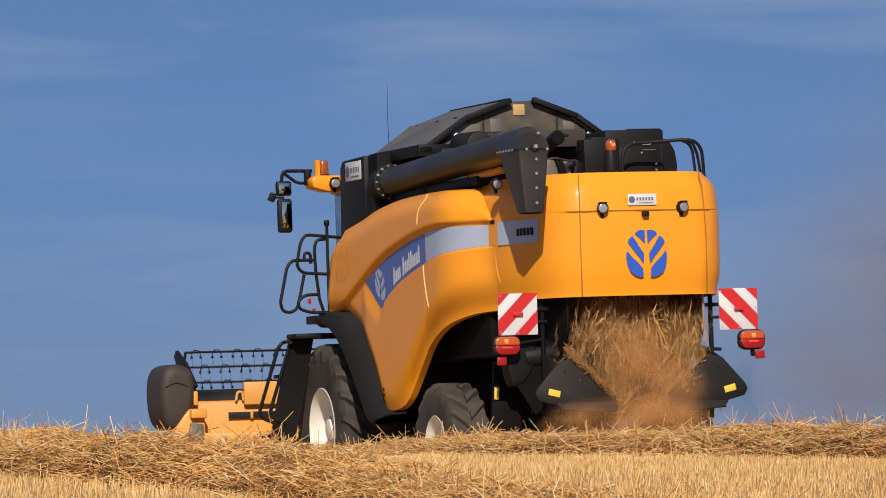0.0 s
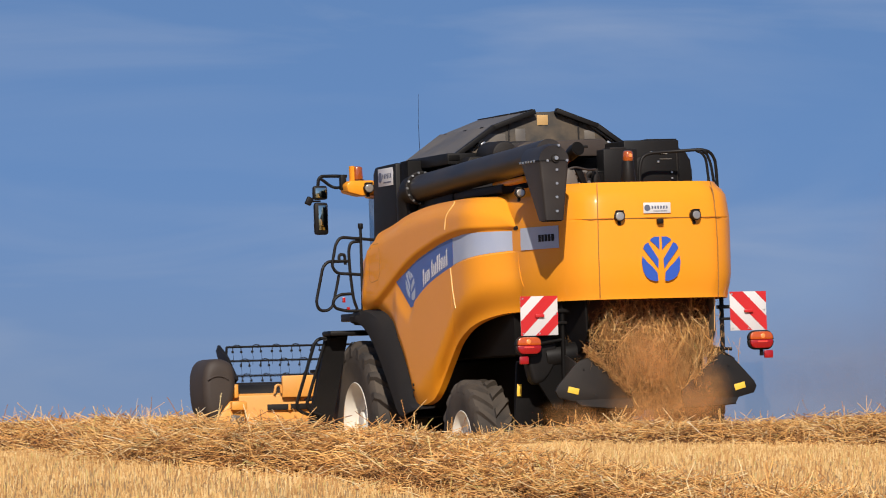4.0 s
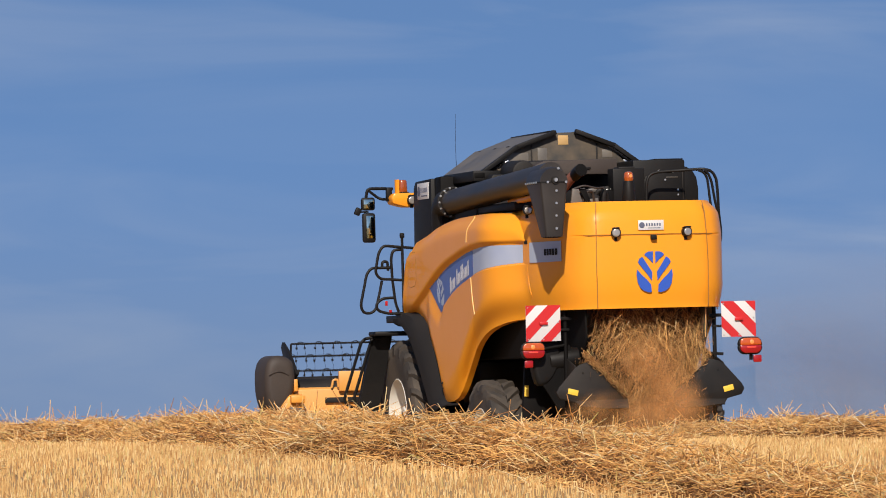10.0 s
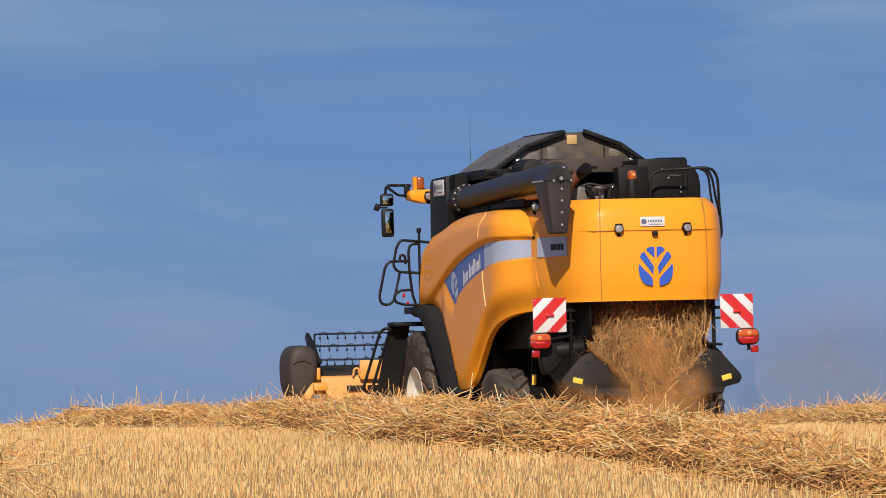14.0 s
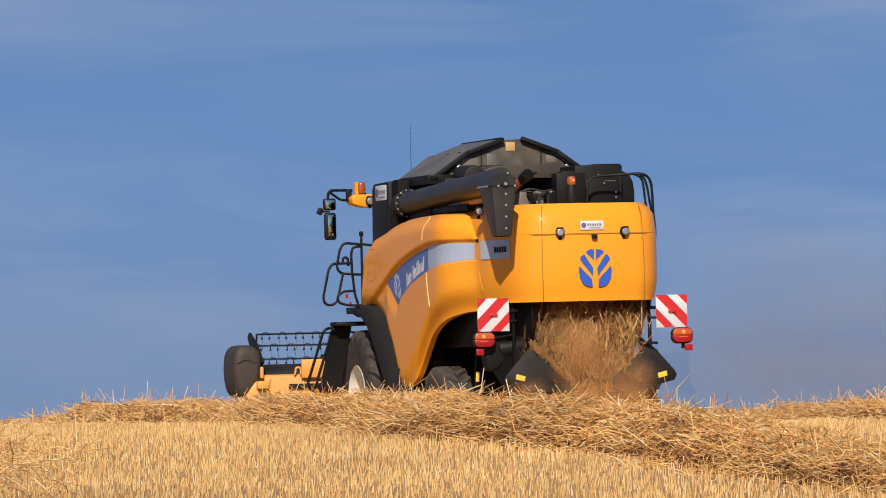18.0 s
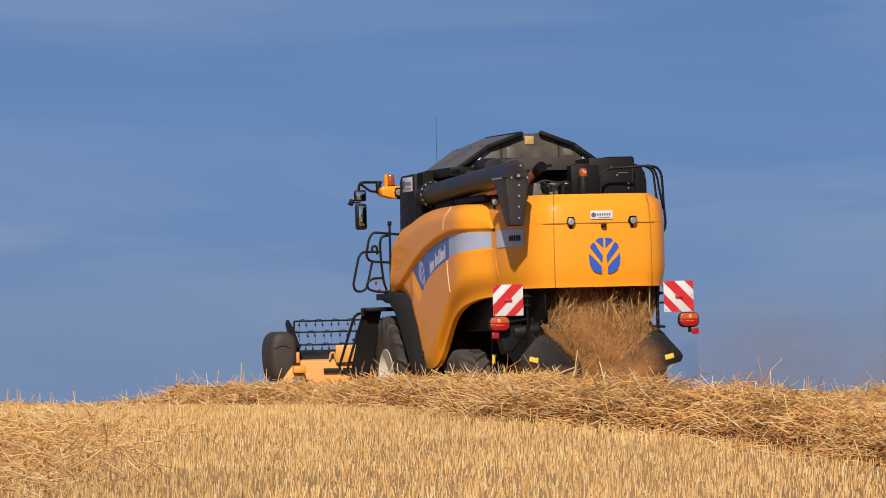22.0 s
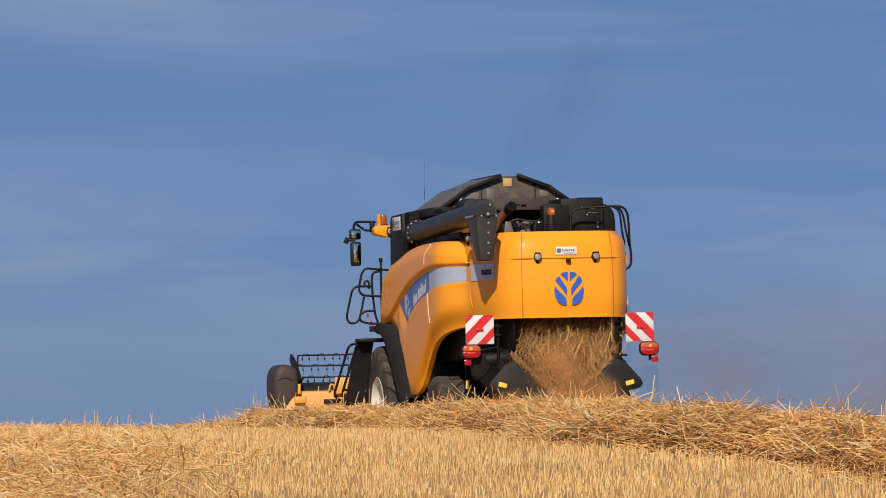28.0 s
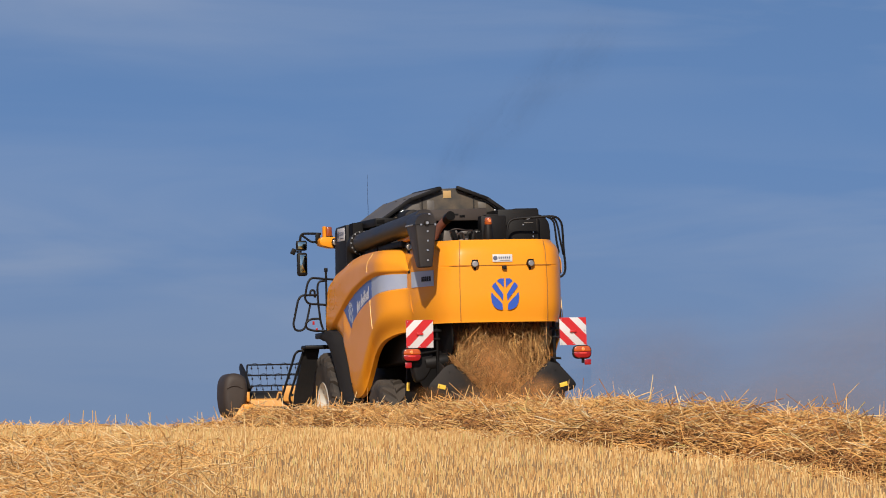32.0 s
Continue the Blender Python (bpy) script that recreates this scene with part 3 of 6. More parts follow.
scattered((-2.9, 41.0), (0.9, 1.6), 1100, 19, 0.05)

# ---- combine harvester; x to its right, y forward, z up, origin on the ground below the rear boards ----
combine = new("combine_harvester")
tagged(combine, "yellow combine harvester with black upperworks driving through the field", "combine harvester")

PANEL_TOP = [(0.64, 3.12), (0.74, 3.22), (0.95, 3.31), (1.5, 3.345), (2.1, 3.345), (2.6, 3.335), (3.1, 3.31), (3.7, 3.25), (4.15, 3.175), (4.6, 3.115), (4.9, 3.07),
             (5.2, 3.0), (5.42, 2.94)]
PANEL_LOW = [(0.54, 2.09), (0.8, 2.075), (1.05, 2.055), (1.3, 1.99), (1.55, 1.90), (1.76, 1.82), (1.92, 1.74), (2.07, 1.63), (2.24, 1.50), (2.42, 1.36), (2.6, 1.23), (2.75, 1.155),
             (3.0, 1.105), (3.2, 1.10), (3.36, 1.125), (3.46, 1.21), (3.64, 1.47), (3.83, 1.70), (4.02, 1.865), (4.28, 2.035), (4.52, 2.13), (4.77, 2.19), (5.1, 2.21), (5.42, 2.21)]
LIP = [(0.1, 3.0), (0.8, 3.005), (1.2, 3.01), (1.6, 3.0), (2.0, 2.97), (2.4, 2.925), (2.8, 2.86), (3.2, 2.785), (3.63, 2.67), (4.06, 2.535), (4.5, 2.385), (4.83, 2.275), (5.12, 2.19), (5.42, 2.10)]
BAND_LOW = [(0.1, 2.735), (0.7, 2.735), (1.03, 2.72), (1.42, 2.685), (1.82, 2.64), (2.02, 2.605), (2.42, 2.535), (2.83, 2.44), (3.2, 2.315), (3.49, 2.18)]
FRONT_EDGE = [(2.2, 5.18), (2.54, 5.07), (2.74, 4.99), (2.93, 4.89), (3.07, 4.74)]


def lip(y):
    """Lower edge of the raised upper part of the side panel."""
    return curve(LIP, y)


def groove(y):
    """Lower edge of the sunk stripe."""
    if y <= 3.49:
        return curve(BAND_LOW, y)
    return min(2.18 + (y - 3.49) * 0.60, lip(y) - 0.03)


def skin(y, z):
    """How far out the side panel stands at y and z."""
    top = curve(PANEL_TOP, y)
    x = 1.50
    x -= (0.09 + 0.08 * ease(1.6, 0.7, y)) * ease(0.26, 0.0, top - z) ** 2.0
    x -= 0.36 * ease(1.80, 0.62, y) ** 2.0
    x -= 0.09 * ease(0.0, 0.42, y - curve(FRONT_EDGE, z))
    x += 0.016 * math.exp(-((y - curve(FRONT_EDGE, z) + 0.015) / 0.03) ** 2) * ease(0.0, 0.06, top - z)
    x += 0.055 * ease(-0.045 - 0.03 * ease(3.6, 4.2, y), 0.012, z - lip(y))
    wide = 0.012 + 0.11 * ease(3.3, 3.65, y)
    x += 0.034 * ease(0.010, 0.010 - 2 * wide, z - groove(y)) * ease(4.25, 3.9, y)
    return x


def tuck(y, z):
    """How far the panel curls in towards its lower edge."""
    over = z - curve(PANEL_LOW, y)
    return 0.11 * ease(0.42, 0.0, over) ** 1.5 * ease(3.3, 2.3, y) + 0.05 * ease(0.22, 0.0, over) ** 2 * ease(2.6, 3.2, y)


def place(side, y, z, lift=0.0):
    """A point on the side panel's skin."""
    back = (0.08 * ease(2.95, 3.4, z) + 0.12 * ease(2.2, 2.7, z) - 0.04) * ease(1.4, 0.64, y)
    c = tuck(y, z)
    return (side * (skin(y, z) - c + lift), y + 2.2 * c * ease(0.6, 1.6, y) + back, z)


def side_panel(side, y0, y1, name):
    rows, n = [], int((y1 - y0) * 22)
    for i in range(n):
        y = y0 + (y1 - y0) * i / (n - 1)
        lo, hi = curve(PANEL_LOW, y), curve(PANEL_TOP, y)
        e = min(max(lip(y), lo + 0.06), hi - 0.05)
        g = min(max(groove(y), lo + 0.03), e - 0.03)
        zz = [lo + (g - 0.012 - lo) * k / 18 for k in range(19)] + [g, g + 0.012] + [g + 0.012 + (e - g - 0.072) * k / 4 for k in range(1, 5)]
        zz += [e - 0.045, e - 0.03, e - 0.015, e, e + 0.014] + [e + 0.014 + (hi - e - 0.014) * k / 14 for k in range(1, 15)]
        line = [place(side, y, z) for z in sorted(zz)]
        line = [(side * (abs(line[0][0]) - 0.07), line[0][1], lo - 0.004)] + line + [(side * (abs(line[-1][0]) - 0.10), line[-1][1], hi + 0.012)]
        rows.append(line if side < 0 else line[::-1])
    return part(name, sheet(rows, 0.012), YELLOW, combine, "glossy yellow painted side shield")


def decal(top, low, y0, y1, side, lift, name, mat, parent, label):
    """A strip of film on the side panel between two curves."""
    rows, n, m = [], 26, 6
    for i in range(n):
        y = y0 + (y1 - y0) * i / (n - 1)
        lo, hi = low(y), top(y)
        line = []
        for j in range(m):
            z = lo + (hi - lo) * j / (m - 1)
            line.append(place(side, y, z, lift))
        rows.append(line if side < 0 else line[::-1])
    return part(name, sheet(rows, 0.002), mat, parent, label)


def film(points, side, name, mat, parent, label):
    """A flat scrap of film on the side panel, from (y, z) points."""
    bm = bmesh.new()
    a = [bm.verts.new(place(side, y, z, 0.0075)) for y, z in points]
    b = [bm.verts.new(place(side, y, z, 0.0055)) for y, z in points]
    bm.faces.new(a)
    bm.faces.new(b[::-1])
    for i in range(len(a)):
        bm.faces.new((a[i - 1], a[i], b[i], b[i - 1]))
    return part(name, bm, mat, parent, label, smooth=False)


LEAVES = (((0.013, 0.228), (0.066, 0.228), (0.105, 0.207), (0.112, 0.188), (0.06, 0.145), (0.014, 0.095)),
          ((0.137, 0.171), (0.172, 0.148), (0.19, 0.11), (0.13, 0.03), (0.08, -0.03), (0.033, -0.098), (0.026, 0.0), (0.08, 0.08)),
          ((0.2, 0.03), (0.209, -0.03), (0.196, -0.12), (0.165, -0.18), (0.125, -0.21), (0.066, -0.228), (0.037, -0.222), (0.043, -0.142), (0.09, -0.085), (0.15, -0.03)))

for side in (-1, 1):
    front = side_panel(side, 1.962, 5.42, "front_side_panel")
    rear = side_panel(side, 0.64, 1.958, "rear_side_panel") if side < 0 else None

    def upper(y):
        return max(lip(y) - 0.046, groove(y) + 0.014)

    def lower(y):
        return groove(y) + 0.012
    decal(upper, lower, 1.966, 4.0, side, 0.004, "blue_stripe", DUSTY_BLUE, front, "dusty blue stripe film")
    if rear:
        decal(upper, lower, 0.645, 1.956, side, 0.004, "silver_stripe", SILVER, rear, "silver stripe film")
    # pale leaf emblem and a row of lettering bars
    for s in (-1, 1):
        for shape in LEAVES:
            film([(3.50 - s * u * 0.80, 2.455 + w * 0.66 - s * u * 0.25) for u, w in shape], side, "emblem_leaf", SILVER, front, "pale leaf of the emblem")
    # lettering drawn as slim upright bars of two heights
    for k, tall in enumerate((1, 0, 0, 0, 1, 0, 0, 1, 1, 0, 0, 0, 1)):
        y = 3.02 - k * 0.066 - (0.05 if k > 3 else 0)
        w, h = 0.038, (0.185 if tall else 0.125)
        base = curve(BAND_LOW, y) + 0.05
        film([(y - w / 2, base + 0.28 * w), (y + w / 2, base - 0.28 * w), (y + w / 2, base + h - 0.28 * w), (y - w / 2, base + h + 0.28 * w)], side, "lettering_bar", WHITE, front, "white lettering bar")
    # added strips on the joint, pale in place of its edge highlight
    seam = [place(side, y, z, 0.001) for y, z in ((1.83, 2.15), (1.87, 2.24), (1.905, 2.33), (1.935, 2.44), (1.955, 2.53), (1.96, 2.60))]
    part("panel_joint", tube(seam, 0.007, 6), JOINT_HIGHLIGHT, front, "pale strip for the highlight along the joint")
    seam = [place(side, y, z, 0.001) for y, z in ((2.06, 3.03), (2.045, 3.1), (2.02, 3.18), (1.98, 3.25), (1.95, 3.30), (1.945, 3.335))]
    part("panel_joint", tube(seam, 0.007, 6), JOINT_HIGHLIGHT, front, "pale strip for the highlight along the joint")
    # access door outlined on the upper shield, and the catch at the band's end
    door = [(4.86, 2.56), (4.86, 2.90), (4.78, 2.97), (4.56, 2.97), (4.47, 2.90), (4.47, 2.62), (4.56, 2.55), (4.78, 2.53), (4.86, 2.56)]
    part("door_outline", tube([place(side, y, z, -0.001) for y, z in door], 0.003, 6), SEAM, front, "thin outline of an access door")
    if rear:
        part("panel_catch", box(place(side, 0.68, 2.985, 0.01), (0.03, 0.11, 0.045), 0.008), DARK, rear, "small black catch")
    # bolt at the shield's foot
    for z in (1.27, 1.33):
        part("latch", box(place(side, 3.40, z, 0.004), (0.014, 0.035, 0.03)), DARK, front, "small dark bolt")

# rear hood
HOOD = [(-1.22, 1.5), (-1.20, 1.1), (-1.16, 0.6), (-1.09, 0.25), (-1.02, 0.0), (-0.94, -0.19), (-0.84, -0.325), (-0.72, -0.405), (-0.6, -0.445), (-0.3, -0.48), (0, -0.49)]


def hood_ring(z):
    """The hood's outline at one height."""
    pts = HOOD + [(-x, y) for x, y in HOOD[-2::-1]]
    grow = -0.035 * ease(2.42, 2.16, z) - 0.02 * ease(3.0, 3.36, z) - 0.10 * ease(3.20, 3.43, z) ** 2.4
    tilt = 0.05 * ease(2.9, 3.43, z) + 0.02 * ease(2.5, 2.16, z)
    return [Vector((x * (1 + grow), y + tilt * ease(0.6, -0.3, y) - grow * 0.8 * ease(0.6, -0.3, y), z)) for x, y in pts]


zs = [2.16, 2.18, 2.22, 2.3, 2.42, 2.6, 2.8, 3.0, 3.012, 3.02, 3.028, 3.05, 3.18, 3.28, 3.34, 3.38, 3.405, 3.42]
rows = []
for z in zs:
    ring = hood_ring(z)
    if abs(z - 3.02) < 1e-6:
        ring = [p + Vector((0, 0.012, 0)) if p.y < -0.3 else p for p in ring]
    fine = []
    for i, (a, b) in enumerate(zip(ring, ring[1:])):
        p, q = ring[max(i - 1, 0)], ring[min(i + 2, len(ring) - 1)]
        for k in range(4):
            s = k / 4
            fine.append(0.5 * ((2 * a) + (b - p) * s + (2 * p - 5 * a + 4 * b - q) * s * s + (3 * a - p - 3 * b + q) * s ** 3))
    rows.append(fine + [ring[-1]])
hood_bm = sheet(rows, 0.012)
hood = part("rear_hood", hood_bm, YELLOW, combine, "glossy yellow rounded rear hood")
lid = rows[-1]
cap = bmesh.new()
cap.faces.new([cap.verts.new(p + Vector((0, 0, -0.004))) for p in lid])
bmesh.ops.solidify(cap, geom=cap.faces[:], thickness=0.01)
part("hood_top", cap, YELLOW, hood)
for s in (-1, 1):
    seam = [Vector(((0.705 if s > 0 else -0.655) * p[0], p[1] + (0.0 if s > 0 else -0.015), p[2])) for p in ((1.0, -0.408, 2.175), (1.005, -0.420, 2.3), (1.01, -0.422, 2.7), (1.0, -0.414, 3.0), (0.985, -0.388, 3.27), (0.96, -0.345, 3.405))]
    part("panel_seam", tube(seam, 0.0055, 6), SEAM, hood)
part("panel_seam", tube([(-0.86, -0.268, 3.02), (-0.735, -0.407, 3.02), (-0.6, -0.452, 3.02), (0, -0.495, 3.02), (0.6, -0.452, 3.02), (0.735, -0.407, 3.02), (0.86, -0.268, 3.02)], 0.005, 6), SEAM, hood)

# emblem on the hood: six blue leaf shapes
def leaf(points, name="emblem_leaf"):
    return part(name, slab(points, "y", -0.006, 0.0, 0.0), BLUE, hood, "blue leaf of the emblem", smooth=False)


EM = (0.027, -0.494, 2.58)
for s in (-1, 1):
    for shape in LEAVES:
        ob = leaf([(s * x * 1.06, z * 1.05) for x, z in shape])
        ob.location = EM
# makers' plates, drawn as bars
def plate(c, w, h, parent, turn=0.0):
    base = part("sticker", box((0, 0, 0), (w, 0.004, h), 0.001), WHITE, parent, "white dealer sticker with grey bars")
    base.matrix_basis = pose(*c, 0, 0, turn)
    part("sticker_disc", cyl((-w * 0.36, -0.0025, 0), (-w * 0.36, -0.0045, 0), h * 0.30), GREYBLUE, base)
    for k in range(6):
        part("lettering_bar", box((-w * 0.17 + k * w * 0.105, -0.0035, 0.05 * h), (w * 0.06, 0.002, h * 0.28), 0), GREYBLUE, base)
    part("lettering_bar", box((w * 0.12, -0.0035, -h * 0.3), (w * 0.5, 0.002, h * 0.07), 0), GREYBLUE, base)
    return base


plate((0.0, -0.491, 3.13), 0.31, 0.115, combine)


def work_lamp(c, r, parent, turn=0.0):
    """A round black lamp with a bright reflector, tipped down a little."""
    shell = cyl((0, 0.085, 0.012), (0, 0.02, 0.004), r * 0.72, r * 1.12, 20, 0.006)
    cyl((0, 0.02, 0.004), (0, -0.03, 0), r * 1.12, r * 1.12, 20, 0.005, shell)
    box((0, -0.012, r * 0.95), (r * 1.7, 0.075, r * 0.35), 0.012, (0, 0, 0), shell)
    body = part("work_lamp", shell, DARK, parent, "round black work lamp")
    body.matrix_basis = pose(*c, -10, 0, turn)
    part("lens", cyl((0, -0.026, -r * 0.08), (0, -0.037, -r * 0.10), r * 0.98, r * 0.8, 20, 0.004), LAMP, body, "bright clear lens")
    part("bracket", box((0, 0.045, -r * 1.25), (r * 0.7, 0.02, r * 0.9), 0.004), DARK, body)
    return body


for s in (-1, 1):
    work_lamp((s * 0.434, -0.50, 3.045), 0.052, combine, s * 10)
part("reversing_camera", box((0.02, -0.52, 2.985), (0.07, 0.06, 0.055), 0.012), DARK, hood, "small black rear camera")

# model plate on the hood's flank (bars)
def flank(y):
    """The hood's left side."""
    return curve([(-0.19, -0.94), (0.0, -1.02), (0.25, -1.09), (0.6, -1.16), (1.1, -1.20)], y)


tag = sheet([[(flank(y) - 0.012, y, z) for z in (2.735, 2.80, 2.86, 2.92, 2.975)] for y in (0.62, 0.5, 0.4, 0.3, 0.2, 0.1, 0.0, -0.06, -0.10)], -0.004)
silver_tag = part("model_plate", tag, SILVER, combine, "silver model plate with dark bars")
for k in range(5):
    y = 0.215 - k * 0.058
    turn = math.degrees(math.atan2(flank(y + 0.03) - flank(y - 0.03), 0.06))
    part("lettering_bar", box((flank(y) - 0.016, y, 2.85), (0.006, 0.04, 0.075), 0, (0, 0, -turn)), DARK, silver_tag)

# body core below the shields, coloured near black for the shade there
core = part("threshing_body", box((-0.1, 3.1, 2.35), (2.1, 4.2, 1.5), 0.03), SHADE_BLACK, combine, "black threshing body, darkened for the shade below the shields")
part("rear_chassis", box((0, 0.9, 1.45), (1.5, 1.4, 0.6), 0.04), SHADE_BLACK, combine)
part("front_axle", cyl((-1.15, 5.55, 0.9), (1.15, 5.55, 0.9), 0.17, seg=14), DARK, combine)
part("rear_axle", box((0, 2.02, 0.72), (2.2, 0.22, 0.2), 0.02), SHADE_BLACK, combine)
part("belly", box((0, 3.3, 1.25), (1.5, 2.6, 0.7), 0.08), SHADE_BLACK, combine)

# wheels: tyre with lugs, rim
def wheel(name, c, r, w, rim_r, lugs, side, label):
    prof = [(-0.46, rim_r / r), (-0.5, 0.72), (-0.5, 0.86), (-0.45, 0.915), (-0.25, 0.935), (0, 0.94), (0.25, 0.935), (0.45, 0.915), (0.5, 0.86), (0.5, 0.72), (0.46, rim_r / r)]
    bm, seg, rings = bmesh.new(), 48, []
    for i in range(seg):
        a = 2 * math.pi * i / seg
        rings.append([bm.verts.new((u * w, math.cos(a) * v * r, math.sin(a) * v * r)) for u, v in prof])
    for i in range(seg):
        p, q = rings[i], rings[(i + 1) % seg]
        for j in range(len(prof) - 1):
            bm.faces.new((p[j], p[j + 1], q[j + 1], q[j]))
    ob = part(name, bm, RUBBER, combine, label)
    ob.matrix_basis = pose(*c)
    # lug: a slanting bar wrapped over the tread
    lug = bmesh.new()
    n, rows = 7, []
    for i in range(n):
        k = i / (n - 1)
        u = (0.02 + 0.49 * k) * w
        sweep = 0.55 * k * r * 0.55
        rad = r * (1.0 if k < 0.8 else 1.0 - 0.42 * (k - 0.8))
        low = r * (0.925 if k < 0.8 else 0.925 - 0.6 * (k - 0.8))
        t = 0.045 * r / 0.9 + 0.02 * (1 - k)
        line = []
        for dy, rr in ((-t * 1.25, low), (-t * 0.8, rad), (t * 0.8, rad), (t * 1.25, low)):
            a = (sweep + dy) / r
            line.append((u, math.sin(a) * rr, math.cos(a) * rr))
        rows.append(line)
    vv = [[lug.verts.new(p) for p in l] for l in rows]
    for a, b in zip(vv, vv[1:]):
        for j in range(3):
            lug.faces.new((a[j], a[j + 1], b[j + 1], b[j]))
    lug.faces.new(vv[0])
    lug.faces.new(vv[-1][::-1])
    first = part("tread_lug", lug, RUBBER, ob)
    mesh = first.data
    flip = mesh.copy()
    flip.transform(Matrix.Scale(-1, 4, (1, 0, 0)))
    flip.flip_normals()
    for i in range(lugs):
        for s, me in ((1, mesh), (-1, flip)):
            piece = first if i == 0 and s == 1 else new("tread_lug", me)
            piece.parent = ob
            piece.matrix_basis = pose(0, 0, 0, 360 / lugs * (i + (0.5 if s < 0 else 0)))
    rb, rr = bmesh.new(), []
    dish = [(0.45, rim_r * 1.03), (0.47, rim_r * 0.99), (0.42, rim_r * 0.93), (0.20, rim_r * 0.86), (0.14, rim_r * 0.6), (0.2, rim_r * 0.42), (0.24, rim_r * 0.36), (0.24, 0.001)]
    for i in range(40):
        a = 2 * math.pi * i / 40
        rr.append([rb.verts.new((side * u * w, math.cos(a) * v, math.sin(a) * v)) for u, v in dish])
    for i in range(40):
        p, q = rr[i], rr[(i + 1) % 40]
        for j in range(len(dish) - 1):
            rb.faces.new((p[j], p[j + 1], q[j + 1], q[j]))
    bmesh.ops.remove_doubles(rb, verts=rb.verts[:], dist=0.002)
    rim = part("rim", rb, RIM, ob, "cream painted wheel rim")
    hub = part("hub", cyl((side * 0.2 * w, 0, 0), (side * 0.36 * w, 0, 0), rim_r * 0.3, rim_r * 0.24, 20, 0.01), RIM, ob)
    for i in range(8):
        a = 2 * math.pi * i / 8
        part("wheel_nut", cyl((side * 0.2 * w, math.cos(a) * rim_r * 0.38, math.sin(a) * rim_r * 0.38), (side * 0.28 * w, math.cos(a) * rim_r * 0.38, math.sin(a) * rim_r * 0.38), 0.022, seg=6), STEEL, ob)
    return ob


FRONT_R, REAR_R = 0.945, 0.68
wheels = []
for s in (-1, 1):
    wheels.append((wheel("front_wheel", (s * 1.25, 5.58, FRONT_R - 0.015), FRONT_R, 0.64, 0.46, 20, s, "large dusty drive tyre with a cream rim"), (s * 1.25, 5.58, FRONT_R - 0.015), FRONT_R))
    wheels.append((wheel("rear_wheel", (s * 1.25, 2.02, REAR_R), REAR_R, 0.42, 0.34, 18, s, "smaller dusty steering tyre with a cream rim"), (s * 1.25, 2.02, REAR_R), REAR_R))

# mudguard over each front wheel
for s in (-1, 1):
    arc = [(2.95, 1.06), (3.22, 1.06), (3.40, 1.12), (3.54, 1.34), (3.70, 1.58), (3.90, 1.80), (4.18, 2.01), (4.45, 2.135), (4.75, 2.20), (5.1, 2.225), (5.5, 2.215)]
    low = [(3.70, 0.99), (3.86, 1.01), (3.96, 1.07), (4.10, 1.22), (4.28, 1.40), (4.50, 1.62), (4.74, 1.82), (4.94, 1.95), (5.14, 2.04), (5.36, 2.10), (5.62, 2.11)]
    bm = sheet([[(s * 1.44, *a), (s * 1.535, a[0] * 0.7 + b[0] * 0.3, a[1] * 0.7 + b[1] * 0.3 + 0.012), (s * 1.56, a[0] * 0.3 + b[0] * 0.7, a[1] * 0.3 + b[1] * 0.7 + 0.008), (s * 1.55, *b),
                 (s * 1.50, b[0] + 0.02, b[1] - 0.03), (s * 1.1, b[0] + 0.03, b[1] - 0.02)] for a, b in zip(arc, low)], 0.02)
    part("mudguard", bm, GUARD, combine, "black plastic mudguard")

